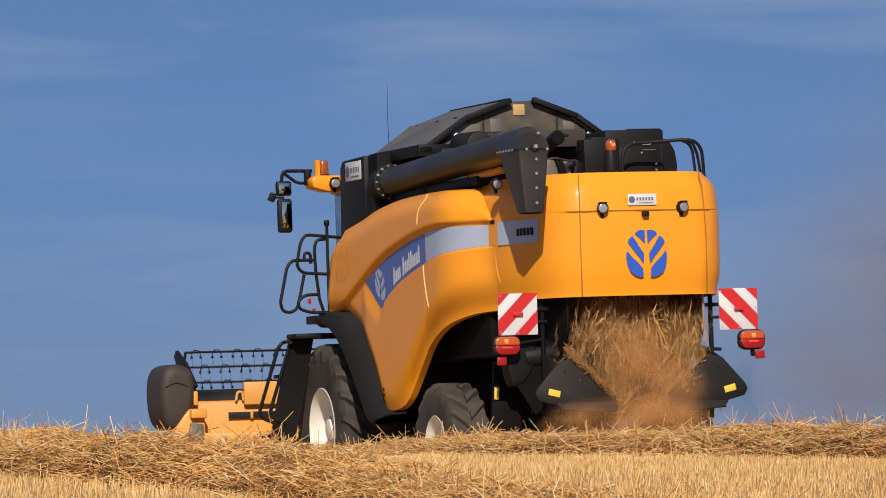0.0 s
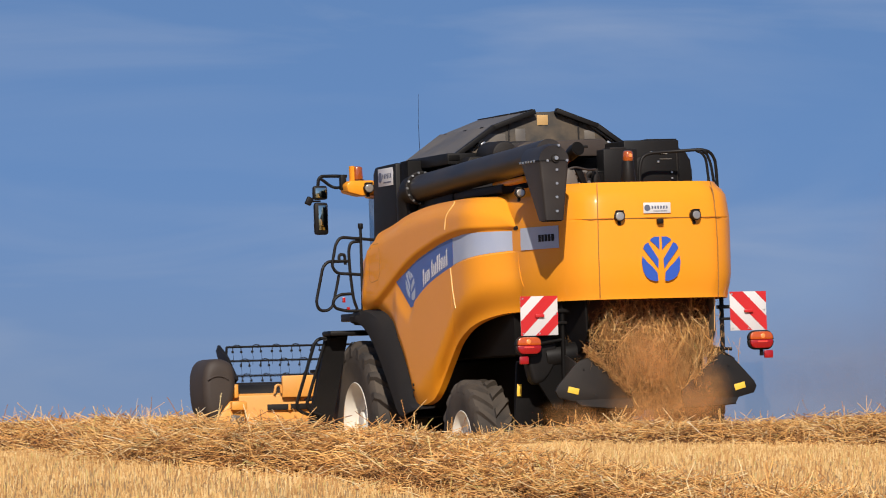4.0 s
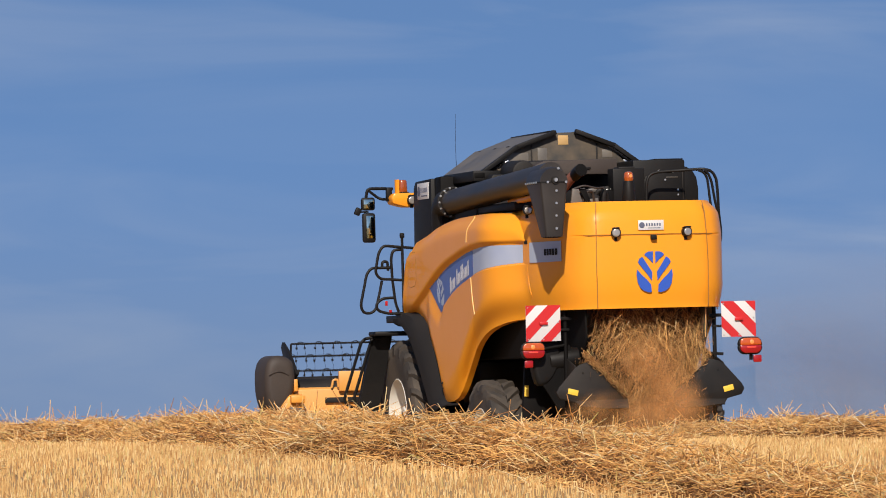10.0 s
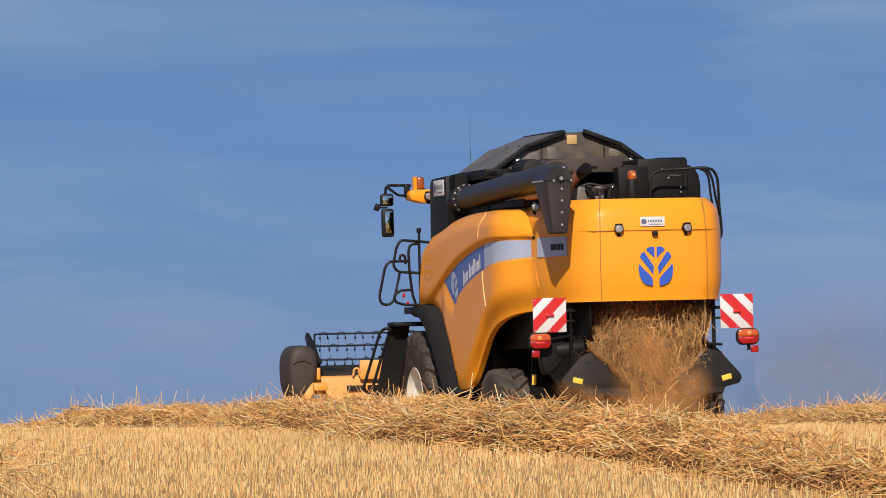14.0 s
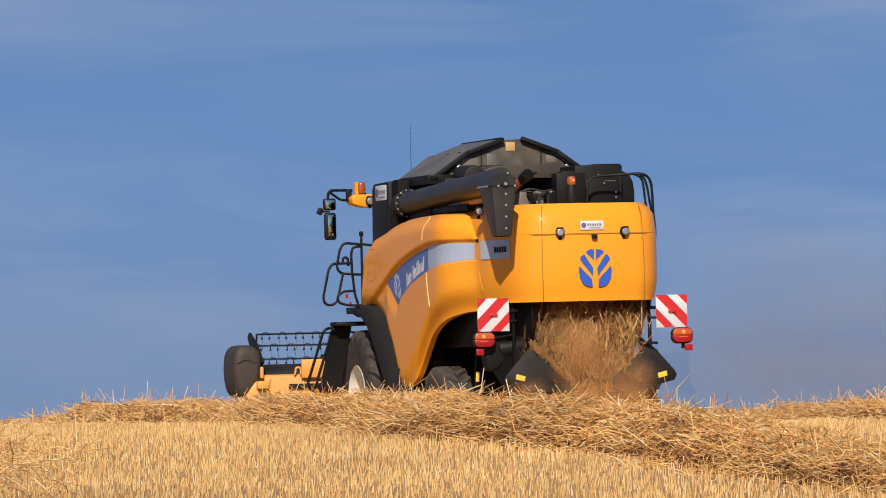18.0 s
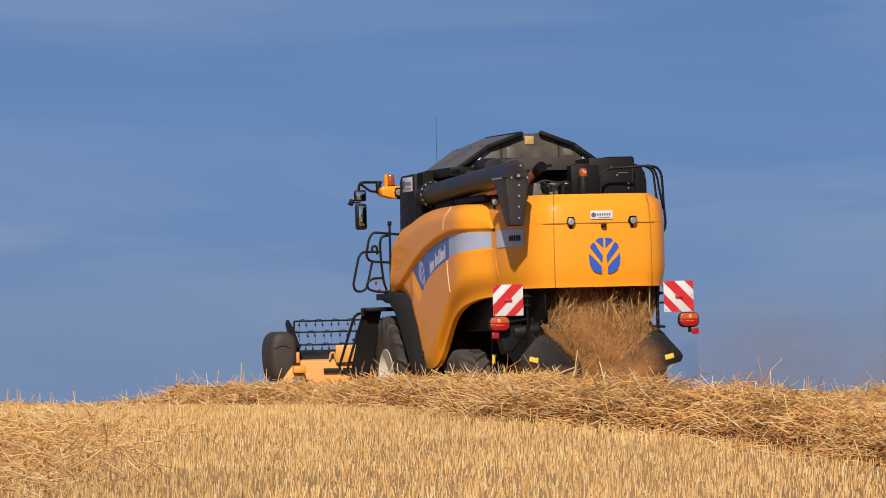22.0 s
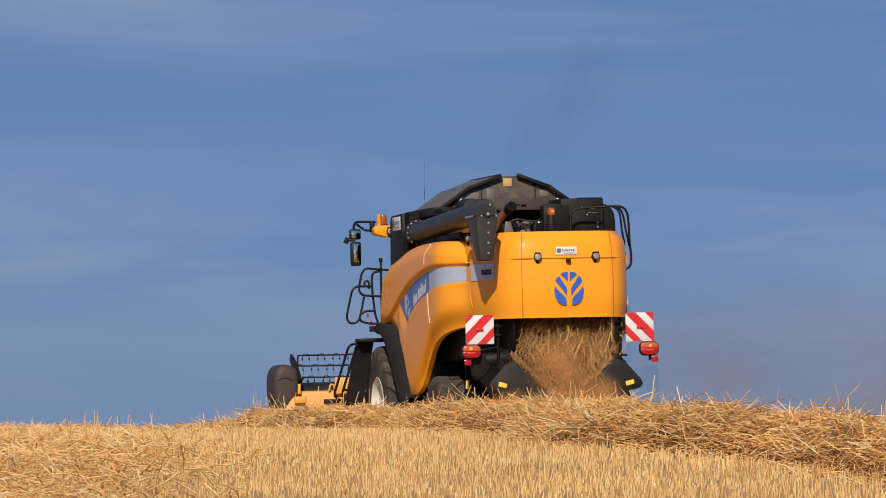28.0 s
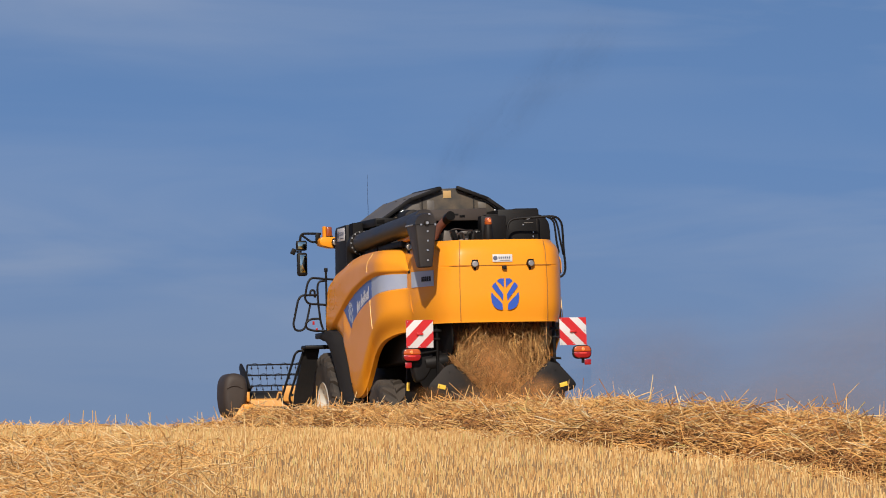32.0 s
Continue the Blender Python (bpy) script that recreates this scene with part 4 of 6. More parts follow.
# warning boards, rear lamps and their stays
def board(s):
    q = 0.4235
    x0, z0 = s * 1.205 - q / 2, 2.01 - q / 2
    ob = part("warning_board", box((s * 1.205, 0, 2.01), (q, 0.008, q), 0.002), WHITE, combine, "square warning board with red and white diagonal stripes")
    for lo, hi in ((-1.0, -0.70), (-0.36, 0.04), (0.40, 0.72)):
        poly = []
        sq = [(0, 0), (1, 0), (1, 1), (0, 1)]
        for f_, sign in ((lo, 1), (hi, -1)):
            out = []
            for a, b in zip(sq, sq[1:] + sq[:1]):
                da, db = sign * (a[0] - a[1] - f_), sign * (b[0] - b[1] - f_)
                if da >= 0:
                    out.append(a)
                if da * db < 0:
                    k = da / (da - db)
                    out.append((a[0] + (b[0] - a[0]) * k, a[1] + (b[1] - a[1]) * k))
            sq = out
        poly = [((u if s < 0 else 1 - u), v) for u, v in sq]
        part("red_stripe", slab([(x0 + u * q, z0 + v * q) for u, v in poly], "y", -0.0075, -0.0035), RED, ob, "red reflective stripe", smooth=False)
    part("catch", box((s * 1.205, -0.02, 2.01), (0.10, 0.03, 0.035), 0.006), RED, ob, "small red catch")
    for u, v in ((0.06, 0.94), (0.94, 0.53), (0.5, 0.05), (0.06, 0.06)):
        part("rivet", cyl((x0 + u * q, -0.004, z0 + v * q), (x0 + u * q, -0.010, z0 + v * q), 0.009, seg=10), STEEL, ob)
    part("board_stay", box((s * 1.02, 0.03, 2.06), (0.34, 0.03, 0.04), 0.006), DARK, combine)
    part("board_stay", box((s * 1.02, 0.03, 1.93), (0.28, 0.03, 0.03), 0.006), DARK, combine)
    def lens_half(z0, z1, up, r, y, w=0.262):
        """Half of an oval lens, rounded at its upper or lower corners."""
        x, out = s * 1.338, []
        for side_, lo in ((1, 0), (-1, 90)):
            for k in range(7):
                a = radians(lo + 15 * k)
                out.append((x + side_ * (w / 2 - r) + r * math.cos(a), (z1 - r + r * math.sin(a)) if up else (z0 + r - r * math.sin(a))))
        far = z0 if up else z1
        return slab([(x + w / 2, far)] + out + [(x - w / 2, far)], "y", y, y + 0.05, 0.012)
    housing = lens_half(1.69, 1.795, True, 0.085, -0.022, 0.30)
    merge(housing, lens_half(1.585, 1.69, False, 0.085, -0.022, 0.30))
    lamp = part("rear_lamp", housing, DARK, combine, "dark oval rear lamp housing")
    part("lamp_back", box((s * 1.335, 0.06, 1.69), (0.24, 0.08, 0.16), 0.03), DARK, lamp)
    part("amber_lens", lens_half(1.696, 1.782, True, 0.06, -0.05), AMBER_LIT, lamp, "amber indicator lens")
    part("red_lens", lens_half(1.602, 1.694, False, 0.065, -0.052), RED_LENS, lamp, "red tail lens")
    part("bulb", cyl((s * 1.35, -0.051, 1.735), (s * 1.35, -0.056, 1.735), 0.026, 0.018, 12), GLOW, lamp, "glowing amber bulb")
    part("bulb", box((s * 1.345, -0.054, 1.672), (0.11, 0.008, 0.018), 0.003), GLOW_RED, lamp, "glowing red bulb")
    part("reflector", box((s * 1.375 + (0.05 if s > 0 else -0.02), -0.01, 1.535), (0.10, 0.04, 0.085), 0.012), RED_LENS, combine, "square red reflector")
    part("reflector_stay", box((s * 1.36, 0.03, 1.57), (0.04, 0.03, 0.10), 0.006), DARK, combine)


board(-1)
board(1)
part("lamp_post", tube([(0.92, 0.06, 2.2), (0.92, 0.06, 1.35), (0.92, 0.12, 0.9)], 0.025, 10), DARK, combine, "black upright post")
# left post gets the underbody's painted shade and sinks into the dark
part("lamp_post", tube([(-0.92, 0.06, 2.2), (-0.92, 0.06, 0.9)], 0.025, 10), SHADE_BLACK, combine)
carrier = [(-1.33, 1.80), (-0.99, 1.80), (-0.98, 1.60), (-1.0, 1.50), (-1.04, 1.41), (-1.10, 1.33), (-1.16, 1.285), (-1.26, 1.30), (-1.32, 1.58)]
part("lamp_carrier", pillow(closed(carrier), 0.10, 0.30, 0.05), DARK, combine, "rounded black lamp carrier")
part("lamp_arm", tube([(-0.92, 0.06, 1.75), (-1.25, 0.06, 1.7)], 0.02, 8), SHADE_BLACK, combine)
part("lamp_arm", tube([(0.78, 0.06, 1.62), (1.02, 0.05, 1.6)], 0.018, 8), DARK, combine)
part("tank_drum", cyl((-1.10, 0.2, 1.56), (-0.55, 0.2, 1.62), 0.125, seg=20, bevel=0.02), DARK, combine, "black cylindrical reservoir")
part("chassis_plate", slab([(-1.45, 1.75), (-0.85, 1.75), (-0.75, 1.2), (-1.0, 0.98), (-1.2, 1.3)], "y", 0.12, 0.16), SHADE_BLACK, combine)
part("hanging_plate", box((-1.18, 0.5, 1.05), (0.32, 0.06, 0.95), 0.01, (0, 4, 0)), SHADE_BLACK, combine)
part("warning_sticker", box((-1.30, 0.45, 1.22), (0.05, 0.006, 0.13), 0.001, (0, 4, 0)), STICKER, combine, "small yellow warning sticker")

# straw guide plates under the hood, and the hood's inner walls
for s in (-1, 1):
    pts = [(s * x, z) for x, z in ((0.725, 1.555), (0.86, 1.515), (0.92, 1.475), (1.125, 1.25), (1.155, 1.19), (1.12, 1.12), (0.92, 1.07), (0.29, 1.075), (0.285, 1.16), (0.59, 1.42))]
    g = part("guide_plate", slab(pts, "y", -0.32, -0.28, 0.008), DUSTY, combine, "dusty black straw guide plate")
    part("guide_lip", sheet([[(s * 0.94, -0.315, 1.075), (s * 0.60, -0.315, 1.085), (s * 0.29, -0.315, 1.085)], [(s * 0.88, -0.37, 1.015), (s * 0.60, -0.38, 0.99), (s * 0.30, -0.38, 0.985)]], 0.02), DUSTY, g, "bent lower lip")
    part("warning_sticker", box((s * 0.955, -0.326, 1.195), (0.125, 0.004, 0.065), 0.001, (0, -s * 14, 0)), STICKER, g, "yellow warning sticker")
    part("guide_flank", slab([(-0.29, 1.5), (0.5, 1.7), (0.5, 1.0), (-0.29, 1.0)], "x", s * 0.90, s * 0.92, 0.004), DUSTY, combine)
    # left wall is blackened as painted shade, the right one stays dusty brown
    part("hood_wall", slab([(-0.20, 2.3), (1.3, 2.3), (1.3, 1.3), (0.3, 1.45), (-0.12, 1.70), (-0.20, 1.82)], "x", s * 0.735 - 0.012, s * 0.735 + 0.012, 0.004), SCREEN if s > 0 else SHADE_BLACK, combine, "inner wall of the straw hood, dusty right, shade-black left")
    for x, z in ((0.83, 1.42), (0.70, 1.14), (0.48, 1.25)):
        part("plate_bolt", cyl((s * x, -0.32, z), (s * x, -0.33, z), 0.012, seg=8), DUSTY, g)
part("hood_back", box((0, 0.62, 1.80), (1.42, 0.5, 0.95), 0.05), SCREEN, combine, "dusty inner back of the straw hood")
part("hood_cable", tube([(0.725, -0.235, 2.16), (0.722, -0.24, 1.98), (0.715, -0.235, 1.80)], 0.004, 6), LOOSE, combine, "thin pale cable")

# unloading auger folded back along the side
def along(y):
    """The tube's axis at y."""
    return Vector((-1.24 + (4.02 - y) * 0.0135, y, 3.56 + (4.02 - y) * 0.040))


tube_part = part("unloading_auger", tube([along(3.95), along(2.6), along(1.0), along(-0.42)], 0.155, 28), TUBE, combine, "long dark grey unloading tube")
part("auger_elbow", tube(rounded([(-1.24, 3.78, 3.57), (-1.245, 4.16, 3.555), (-1.22, 4.20, 2.9)], 0.26, 8), 0.178, 24), DARK, combine, "dark elbow of the unloading tube")
for y in (3.82,):
    part("flange", cyl(along(y + 0.025), along(y - 0.025), 0.195, seg=26, bevel=0.006), DUSTY, tube_part)
    for i in range(14):
        a = 2 * math.pi * i / 14
        c = along(y - 0.025) + Vector((math.cos(a) * 0.178, 0, math.sin(a) * 0.178))
        part("bolt", cyl(c, c + Vector((0, -0.022, 0)), 0.014, seg=6), STEEL, tube_part)
# spout: a domed housing on the tube's end that narrows downwards to its mouth
def ring(x0, x1, y0, y1, z, r):
    """A rectangle at height z with rounded corners."""
    out = []
    for cx, cy, lo in ((x1 - r, y1 - r, 0), (x0 + r, y1 - r, 90), (x0 + r, y0 + r, 180), (x1 - r, y0 + r, 270)):
        out += [(cx + r * math.cos(radians(lo + 30 * k)), cy + r * math.sin(radians(lo + 30 * k)), z) for k in range(4)]
    return out


def loft(rings, bm=None):
    """A closed solid through rings of equal length."""
    own = bmesh.new()
    vv = [[own.verts.new(p) for p in r] for r in rings]
    for a, b in zip(vv, vv[1:]):
        for i in range(len(a)):
            own.faces.new((a[i - 1], a[i], b[i], b[i - 1]))
    own.faces.new(vv[0])
    own.faces.new(vv[-1][::-1])
    return merge(bm, own)


chute = loft([ring(-1.345, -1.135, -0.705, -0.475, 3.01, 0.03), ring(-1.365, -1.11, -0.71, -0.34, 3.24, 0.03), ring(-1.40, -1.065, -0.71, -0.10, 3.645, 0.03)])
spout = part("spout", chute, TUBE, combine, "dark grey tapered unloading spout")
dome = [[(-1.232 + 0.168 * math.cos(a), y, 3.645 + 0.185 * math.sin(a) * f) for a in (math.pi * k / 12 for k in range(13))]
        for y, f in ((-0.10, 0.98), (-0.33, 1.0), (-0.58, 0.99), (-0.67, 0.95), (-0.705, 0.88))]
part("spout_dome", loft(dome), TUBE, spout, "dark domed end of the unloading tube")
part("spout_mouth", box((-1.24, -0.59, 3.006), (0.17, 0.19, 0.012), 0.004), SHADE_BLACK, spout, "open black mouth")
part("spout_rim", loft([ring(-1.405, -1.06, -0.715, -0.095, 3.638, 0.032), ring(-1.405, -1.06, -0.715, -0.095, 3.652, 0.032)]), DARK, spout, "bolted seam of the spout")
boss = part("spout_boss", cyl((-1.218, -0.705, 3.665), (-1.218, -0.73, 3.665), 0.05, 0.042, 12), DUSTY, spout, "dusty bearing boss")
part("boss_nut", cyl((-1.218, -0.73, 3.67), (-1.218, -0.755, 3.67), 0.026, 0.022, 8), STEEL, boss)
for dx, z in ((0.0, 3.545), (-0.002, 3.40), (-0.006, 3.255), (-0.008, 3.105), (-0.10, 3.645), (0.12, 3.645), (0.03, 3.805)):
    part("bolt", cyl((-1.208 + dx, -0.69, z), (-1.208 + dx, -0.722, z), 0.015, seg=8), STEEL, spout)
for k in range(6):
    y = -0.57 + k * 0.088
    part("bolt", cyl((-1.395, y, 3.645), (-1.418, y, 3.645), 0.013, seg=6), STEEL, spout)
work_lamp((-1.26, 0.35, 3.35), 0.05, combine, 0)
part("auger_rest", box((-1.10, 2.1, 3.43), (0.22, 2.0, 0.10), 0.02), DARK, combine)
part("auger_cradle", box((-1.13, 0.98, 3.495), (0.10, 1.05, 0.065), 0.015, (-1.5, 0, 0)), YELLOW, combine, "yellow cradle under the unloading tube")

# grain tank with its folding roof
tank = part("grain_tank", slab([(-1.28, 2.7), (-1.22, 3.55), (-1.0, 3.87), (1.0, 3.87), (1.22, 3.55), (1.28, 2.7)], "y", 2.75, 5.0, 0.02), DARK, combine, "black grain tank")
GABLE = [(-1.02, 3.89), (-0.58, 4.19), (-0.10, 4.385), (0.20, 4.39), (0.66, 4.20), (1.05, 3.93)]
part("tank_gable", slab([(-1.0, 3.8)] + GABLE[1:5] + [(1.0, 3.8)], "y", 3.20, 3.24, 0.004), SCREEN, tank, "dusty brown tank end sheet")
for x in (-0.38, 0.46):
    part("gable_seam", box((x, 3.194, 4.07), (0.02, 0.010, 0.36), 0.003), DUSTY, tank)
part("tank_sticker", box((0.03, 3.195, 4.295), (0.13, 0.006, 0.115), 0.001), PALE_STICKER, tank, "faded yellow sticker")
for x0, z0, x1, z1 in ((-1.04, 3.89, -0.58, 4.215), (-0.60, 4.195, -0.10, 4.38), (0.19, 4.38, 0.64, 4.205), (0.60, 4.21, 1.04, 3.91)):
    part("roof_panel", sheet([[(x0, 3.16, z0), (x1, 3.16, z1)], [(x0, 5.04, z0 + 0.01), (x1, 5.04, z1 + 0.01)]], -0.02), LID, tank, "grey folding roof panel")
part("tank_gable", slab([(-1.0, 3.8), (-0.58, 4.13), (-0.02, 4.32), (0.16, 4.32), (0.62, 4.13), (1.0, 3.8)], "y", 4.97, 5.01, 0.004), SCREEN, tank)
for y0, y1 in ((3.12, 3.9), (3.95, 5.04)):
    part("roof_edge", box((-0.11, (y0 + y1) / 2, 4.405), (0.03, y1 - y0, 0.022), 0.008), DARK, tank, "black ridge bar")
for a, b in (((-1.04, 3.15, 3.90), (-0.58, 3.15, 4.215)), ((-0.58, 3.15, 4.215), (-0.09, 3.15, 4.385)), ((0.19, 3.15, 4.395), (0.665, 3.15, 4.22)), ((0.665, 3.15, 4.22), (1.09, 3.15, 3.92))):
    c, d = (Vector(a) + Vector(b)) / 2, Vector(b) - Vector(a)
    part("roof_edge", box(c, (d.length + 0.03, 0.09, 0.055), 0.008, (0, -math.degrees(math.atan2(d.z, d.x)), 0)), DARK, tank, "black roof edge bar")
for y in (3.5, 4.1, 4.8):
    part("lid_hinge", box((-0.59, y, 4.225), (0.03, 0.10, 0.03), 0.008), DARK, tank, "small black lid hinge")
part("tank_rail", box((-0.98, 3.75, 3.86), (0.40, 1.46, 0.13), 0.015), DARK, tank, "black rail along the tank")
part("rail_slot", box((-1.10, 3.018, 3.87), (0.13, 0.012, 0.06), 0.004), SHADE_BLACK, tank, "dark slot")
for x0, x1, z, h in ((-0.75, -0.42, 4.06, 0.17), (-0.30, -0.18, 4.10, 0.20), (0.53, 0.66, 4.12, 0.10)):
    part("gable_patch", box(((x0 + x1) / 2, 3.197, z), (x1 - x0, 0.005, h), 0.002), LID, tank, "dusty pale sheet patch")
for x, z in ((-0.72, 4.03), (0.80, 4.02)):
    part("hinge", box((x, 3.12, z), (0.06, 0.03, 0.028), 0.006, (0, -35 if x < 0 else 35, 0)), STEEL, tank)
for x0, x1, y, z in ((-0.85, -0.15, 3.10, 3.93), (-0.9, -0.3, 3.05, 3.86), (0.2, 0.95, 3.12, 3.92)):
    part("tank_ledge", box(((x0 + x1) / 2, y, z), (x1 - x0, 0.05, 0.025), 0.006), SCREEN, tank, "dusty ledge")
part("tank_box", box((-0.42, 2.7, 3.90), (0.42, 0.5, 0.24), 0.05), DUSTY, combine)
part("air_drum", cyl((-0.72, 2.35, 3.87), (-0.70, 3.0, 3.89), 0.15, seg=22, bevel=0.03), DUSTY, combine, "dusty black air filter drum")

# engine deck
part("engine_cover", box((0.875, 2.33, 3.69), (0.66, 0.76, 0.59), 0.018), DARK, combine, "black engine cover")
part("cover_top", box((1.02, 2.30, 3.992), (0.35, 0.60, 0.016), 0.004), DARK, combine, "raised lid of the engine cover")
prof = [(1.18, 3.40), (1.18, 3.93), (1.30, 3.905), (1.38, 3.86), (1.43, 3.77), (1.45, 3.64), (1.45, 3.40)]
part("engine_cover_side", slab(prof, "y", 2.20, 2.75, 0.012), DARK, combine, "rounded black side of the engine cover")
part("cover_panel", slab([(0.64, 3.42), (0.65, 3.70), (0.70, 3.79), (0.78, 3.815), (1.17, 3.83), (1.17, 3.42)], "y", 1.93, 1.955, 0.008), DARK, combine, "black hinged panel of the engine cover")
part("cover_handle", box((1.0, 1.925, 3.835), (0.10, 0.012, 0.020), 0.003), WHITE, combine, "white label strip")
part("cover_bead", box((1.03, 1.926, 3.77), (0.15, 0.008, 0.010), 0.003), LID, combine)
part("cover_bead", box((1.165, 1.926, 3.66), (0.012, 0.008, 0.34), 0.003), DUSTY, combine)
for x, z in ((0.94, 3.74), (1.10, 3.62), (1.10, 3.555), (0.86, 3.85)):
    part("cover_bolt", cyl((x, 1.93, z), (x, 1.915, z), 0.012, seg=8), STEEL, combine)
for x, y, z, sx, sz in ((-0.30, 1.35, 3.50, 0.05, 0.20), (-0.20, 1.40, 3.56, 0.05, 0.11), (-0.12, 1.42, 3.48, 0.10, 0.14), (-0.05, 1.6, 3.62, 0.20, 0.05), (-0.36, 1.2, 3.60, 0.12, 0.05), (0.02, 1.5, 3.55, 0.05, 0.18), (-0.19, 1.3, 3.47, 0.16, 0.07)):
    part("engine_fitting", box((x, y, z), (sx, 0.12, sz), 0.015, (0, 8 * math.sin(x * 40), 0)), DUSTY if sz > 0.09 else LID, combine)
for pts, r in (([(-0.42, 1.3, 3.62), (-0.30, 1.25, 3.665), (-0.12, 1.3, 3.63), (0.0, 1.4, 3.64)], 0.012), ([(-0.34, 1.2, 3.42), (-0.30, 1.15, 3.58), (-0.20, 1.2, 3.60), (-0.16, 1.25, 3.42)], 0.016)):
    part("engine_hose", tube(rounded(pts, 0.05), r, 8), COVER, combine, "thin grey hose")
fascia = part("deck_box", slab([(-0.62, 3.83), (-0.62, 3.95), (-0.50, 4.005), (0.43, 4.02), (0.43, 3.83)], "y", 2.23, 2.70, 0.015), COVER, combine, "faded grey fascia across the deck")
part("fascia_slot", box((0.037, 2.226, 3.90), (0.085, 0.010, 0.034), 0.003), SHADE_BLACK, fascia, "dark slot")
part("engine_block", box((-0.05, 2.0, 3.45), (0.75, 0.5, 0.36), 0.05), SHADE_BLACK, combine)
part("engine_pipe", tube(rounded([(-0.10, 1.6, 3.45), (-0.02, 1.55, 3.62), (0.06, 1.55, 3.60), (0.10, 1.6, 3.45)], 0.06), 0.035, 10), DUSTY, combine)
filt = part("engine_filter", cyl((0.20, 1.95, 3.42), (0.20, 1.95, 3.64), 0.066, seg=18, bevel=0.012), STEEL, combine, "dusty steel filter can")
part("filter_cap", cyl((0.20, 1.95, 3.64), (0.20, 1.95, 3.672), 0.052, 0.045, 16), DUSTY, filt)
part("exhaust_pipe", tube(rounded([(-0.80, 0.62, 3.50), (-0.735, 0.52, 3.66), (-0.66, 0.36, 3.77)], 0.12), 0.062, 16), RUST, combine, "rusty exhaust pipe")
part("exhaust_tip", tube([(-0.665, 0.40, 3.745), (-0.645, 0.30, 3.79), (-0.63, 0.20, 3.815)], 0.070, 20, radii=[0.066, 0.072, 0.076]), DARK, combine, "black exhaust tip")
part("exhaust_bore", cyl((-0.6295, 0.203, 3.815), (-0.628, 0.19, 3.818), 0.068, seg=18), SHADE_BLACK, combine, "sooty open end of the exhaust")
part("exhaust_lug", box((-0.53, 0.26, 3.835), (0.07, 0.02, 0.03), 0.005), DARK, combine)
part("deck_plate", slab([(-0.72, 3.38), (-0.69, 3.60), (-0.62, 3.59), (-0.55, 3.38)], "y", 0.38, 0.42, 0.005), LID, combine, "pale grey deck plate")
part("deck_strut", slab([(-0.60, 3.60), (-0.52, 3.60), (-0.44, 3.38), (-0.50, 3.38)], "y", 0.40, 0.44, 0.006), SHADE_BLACK, combine)
part("beacon", cyl((-0.01, 0.33, 3.67), (-0.01, 0.33, 3.79), 0.060, 0.052, 18, 0.03), BEACON, combine, "lit amber rear beacon")
part("beacon_bulb", cyl((0.0, 0.285, 3.735), (0.0, 0.268, 3.735), 0.026, 0.017, 12), GLOW, combine, "glowing amber bulb")
part("beacon_stand", cyl((-0.01, 0.34, 3.42), (-0.01, 0.34, 3.68), 0.085, 0.064, 16, 0.01), DARK, combine)
part("deck_cabinet", box((0.42, 1.85, 3.64), (0.40, 0.24, 0.48), 0.015), DARK, combine, "black cabinet on the deck")
part("cabinet_cap", box((0.40, 1.85, 3.885), (0.20, 0.22, 0.03), 0.01), DUSTY, combine)
for pts, r in (([(0.61, 1.65, 3.42), (0.615, 1.65, 3.68), (0.65, 1.65, 3.79), (0.75, 1.65, 3.825), (1.05, 1.62, 3.84), (1.30, 1.5, 3.85), (1.405, 1.5, 3.82), (1.458, 1.5, 3.73), (1.472, 1.5, 3.54), (1.475, 1.5, 3.34), (1.50, 1.5, 3.08), (1.49, 1.5, 2.96), (1.43, 1.5, 2.90), (1.2, 1.5, 2.88)], 0.018),
               ([(1.20, 1.4, 3.83), (1.26, 1.4, 3.81), (1.306, 1.4, 3.75), (1.32, 1.4, 3.66), (1.342, 1.4, 3.43), (1.38, 1.4, 3.27), (1.30, 1.4, 3.22)], 0.016),
               ([(1.28, 1.4, 3.83), (1.324, 1.4, 3.79), (1.365, 1.4, 3.69), (1.40, 1.4, 3.46), (1.43, 1.4, 3.33), (1.47, 1.5, 3.25)], 0.016)):
    part("guard_rail", tube(rounded(pts, 0.09), r, 8), DARK, combine, "black tubular guard rail")
part("aerial", tube([(-0.85, 5.0, 3.8), (-0.86, 5.0, 4.35), (-0.85, 5.0, 4.72)], 0.0024, 6, radii=[0.004, 0.0024, 0.0014]), DARK, combine, "thin whip aerial")

# black housing behind the cab, cab and its roof
house = part("service_housing", slab([(4.32, 3.885), (5.09, 3.872), (5.17, 3.80), (5.23, 2.7), (4.32, 2.7)], "x", -1.38, -0.9, 0.025), DARK, combine, "black housing beside the cab")
part("service_door", slab([(3.98, 3.90), (4.29, 3.895), (4.29, 2.7), (3.98, 2.7)], "x", -1.345, -0.9, 0.03), SHADE_BLACK, combine, "black housing door")
plate((-1.383, 4.68, 3.74), 0.55, 0.205, combine, -90)
cab = part("cab", box((0, 6.35, 2.85), (1.7, 1.5, 1.75), 0.08), GLASS, combine, "dark glazed operator cab")
part("cab_roof", box((0, 6.25, 3.68), (1.8, 1.8, 0.18), 0.07), YELLOW, combine, "yellow cab roof")
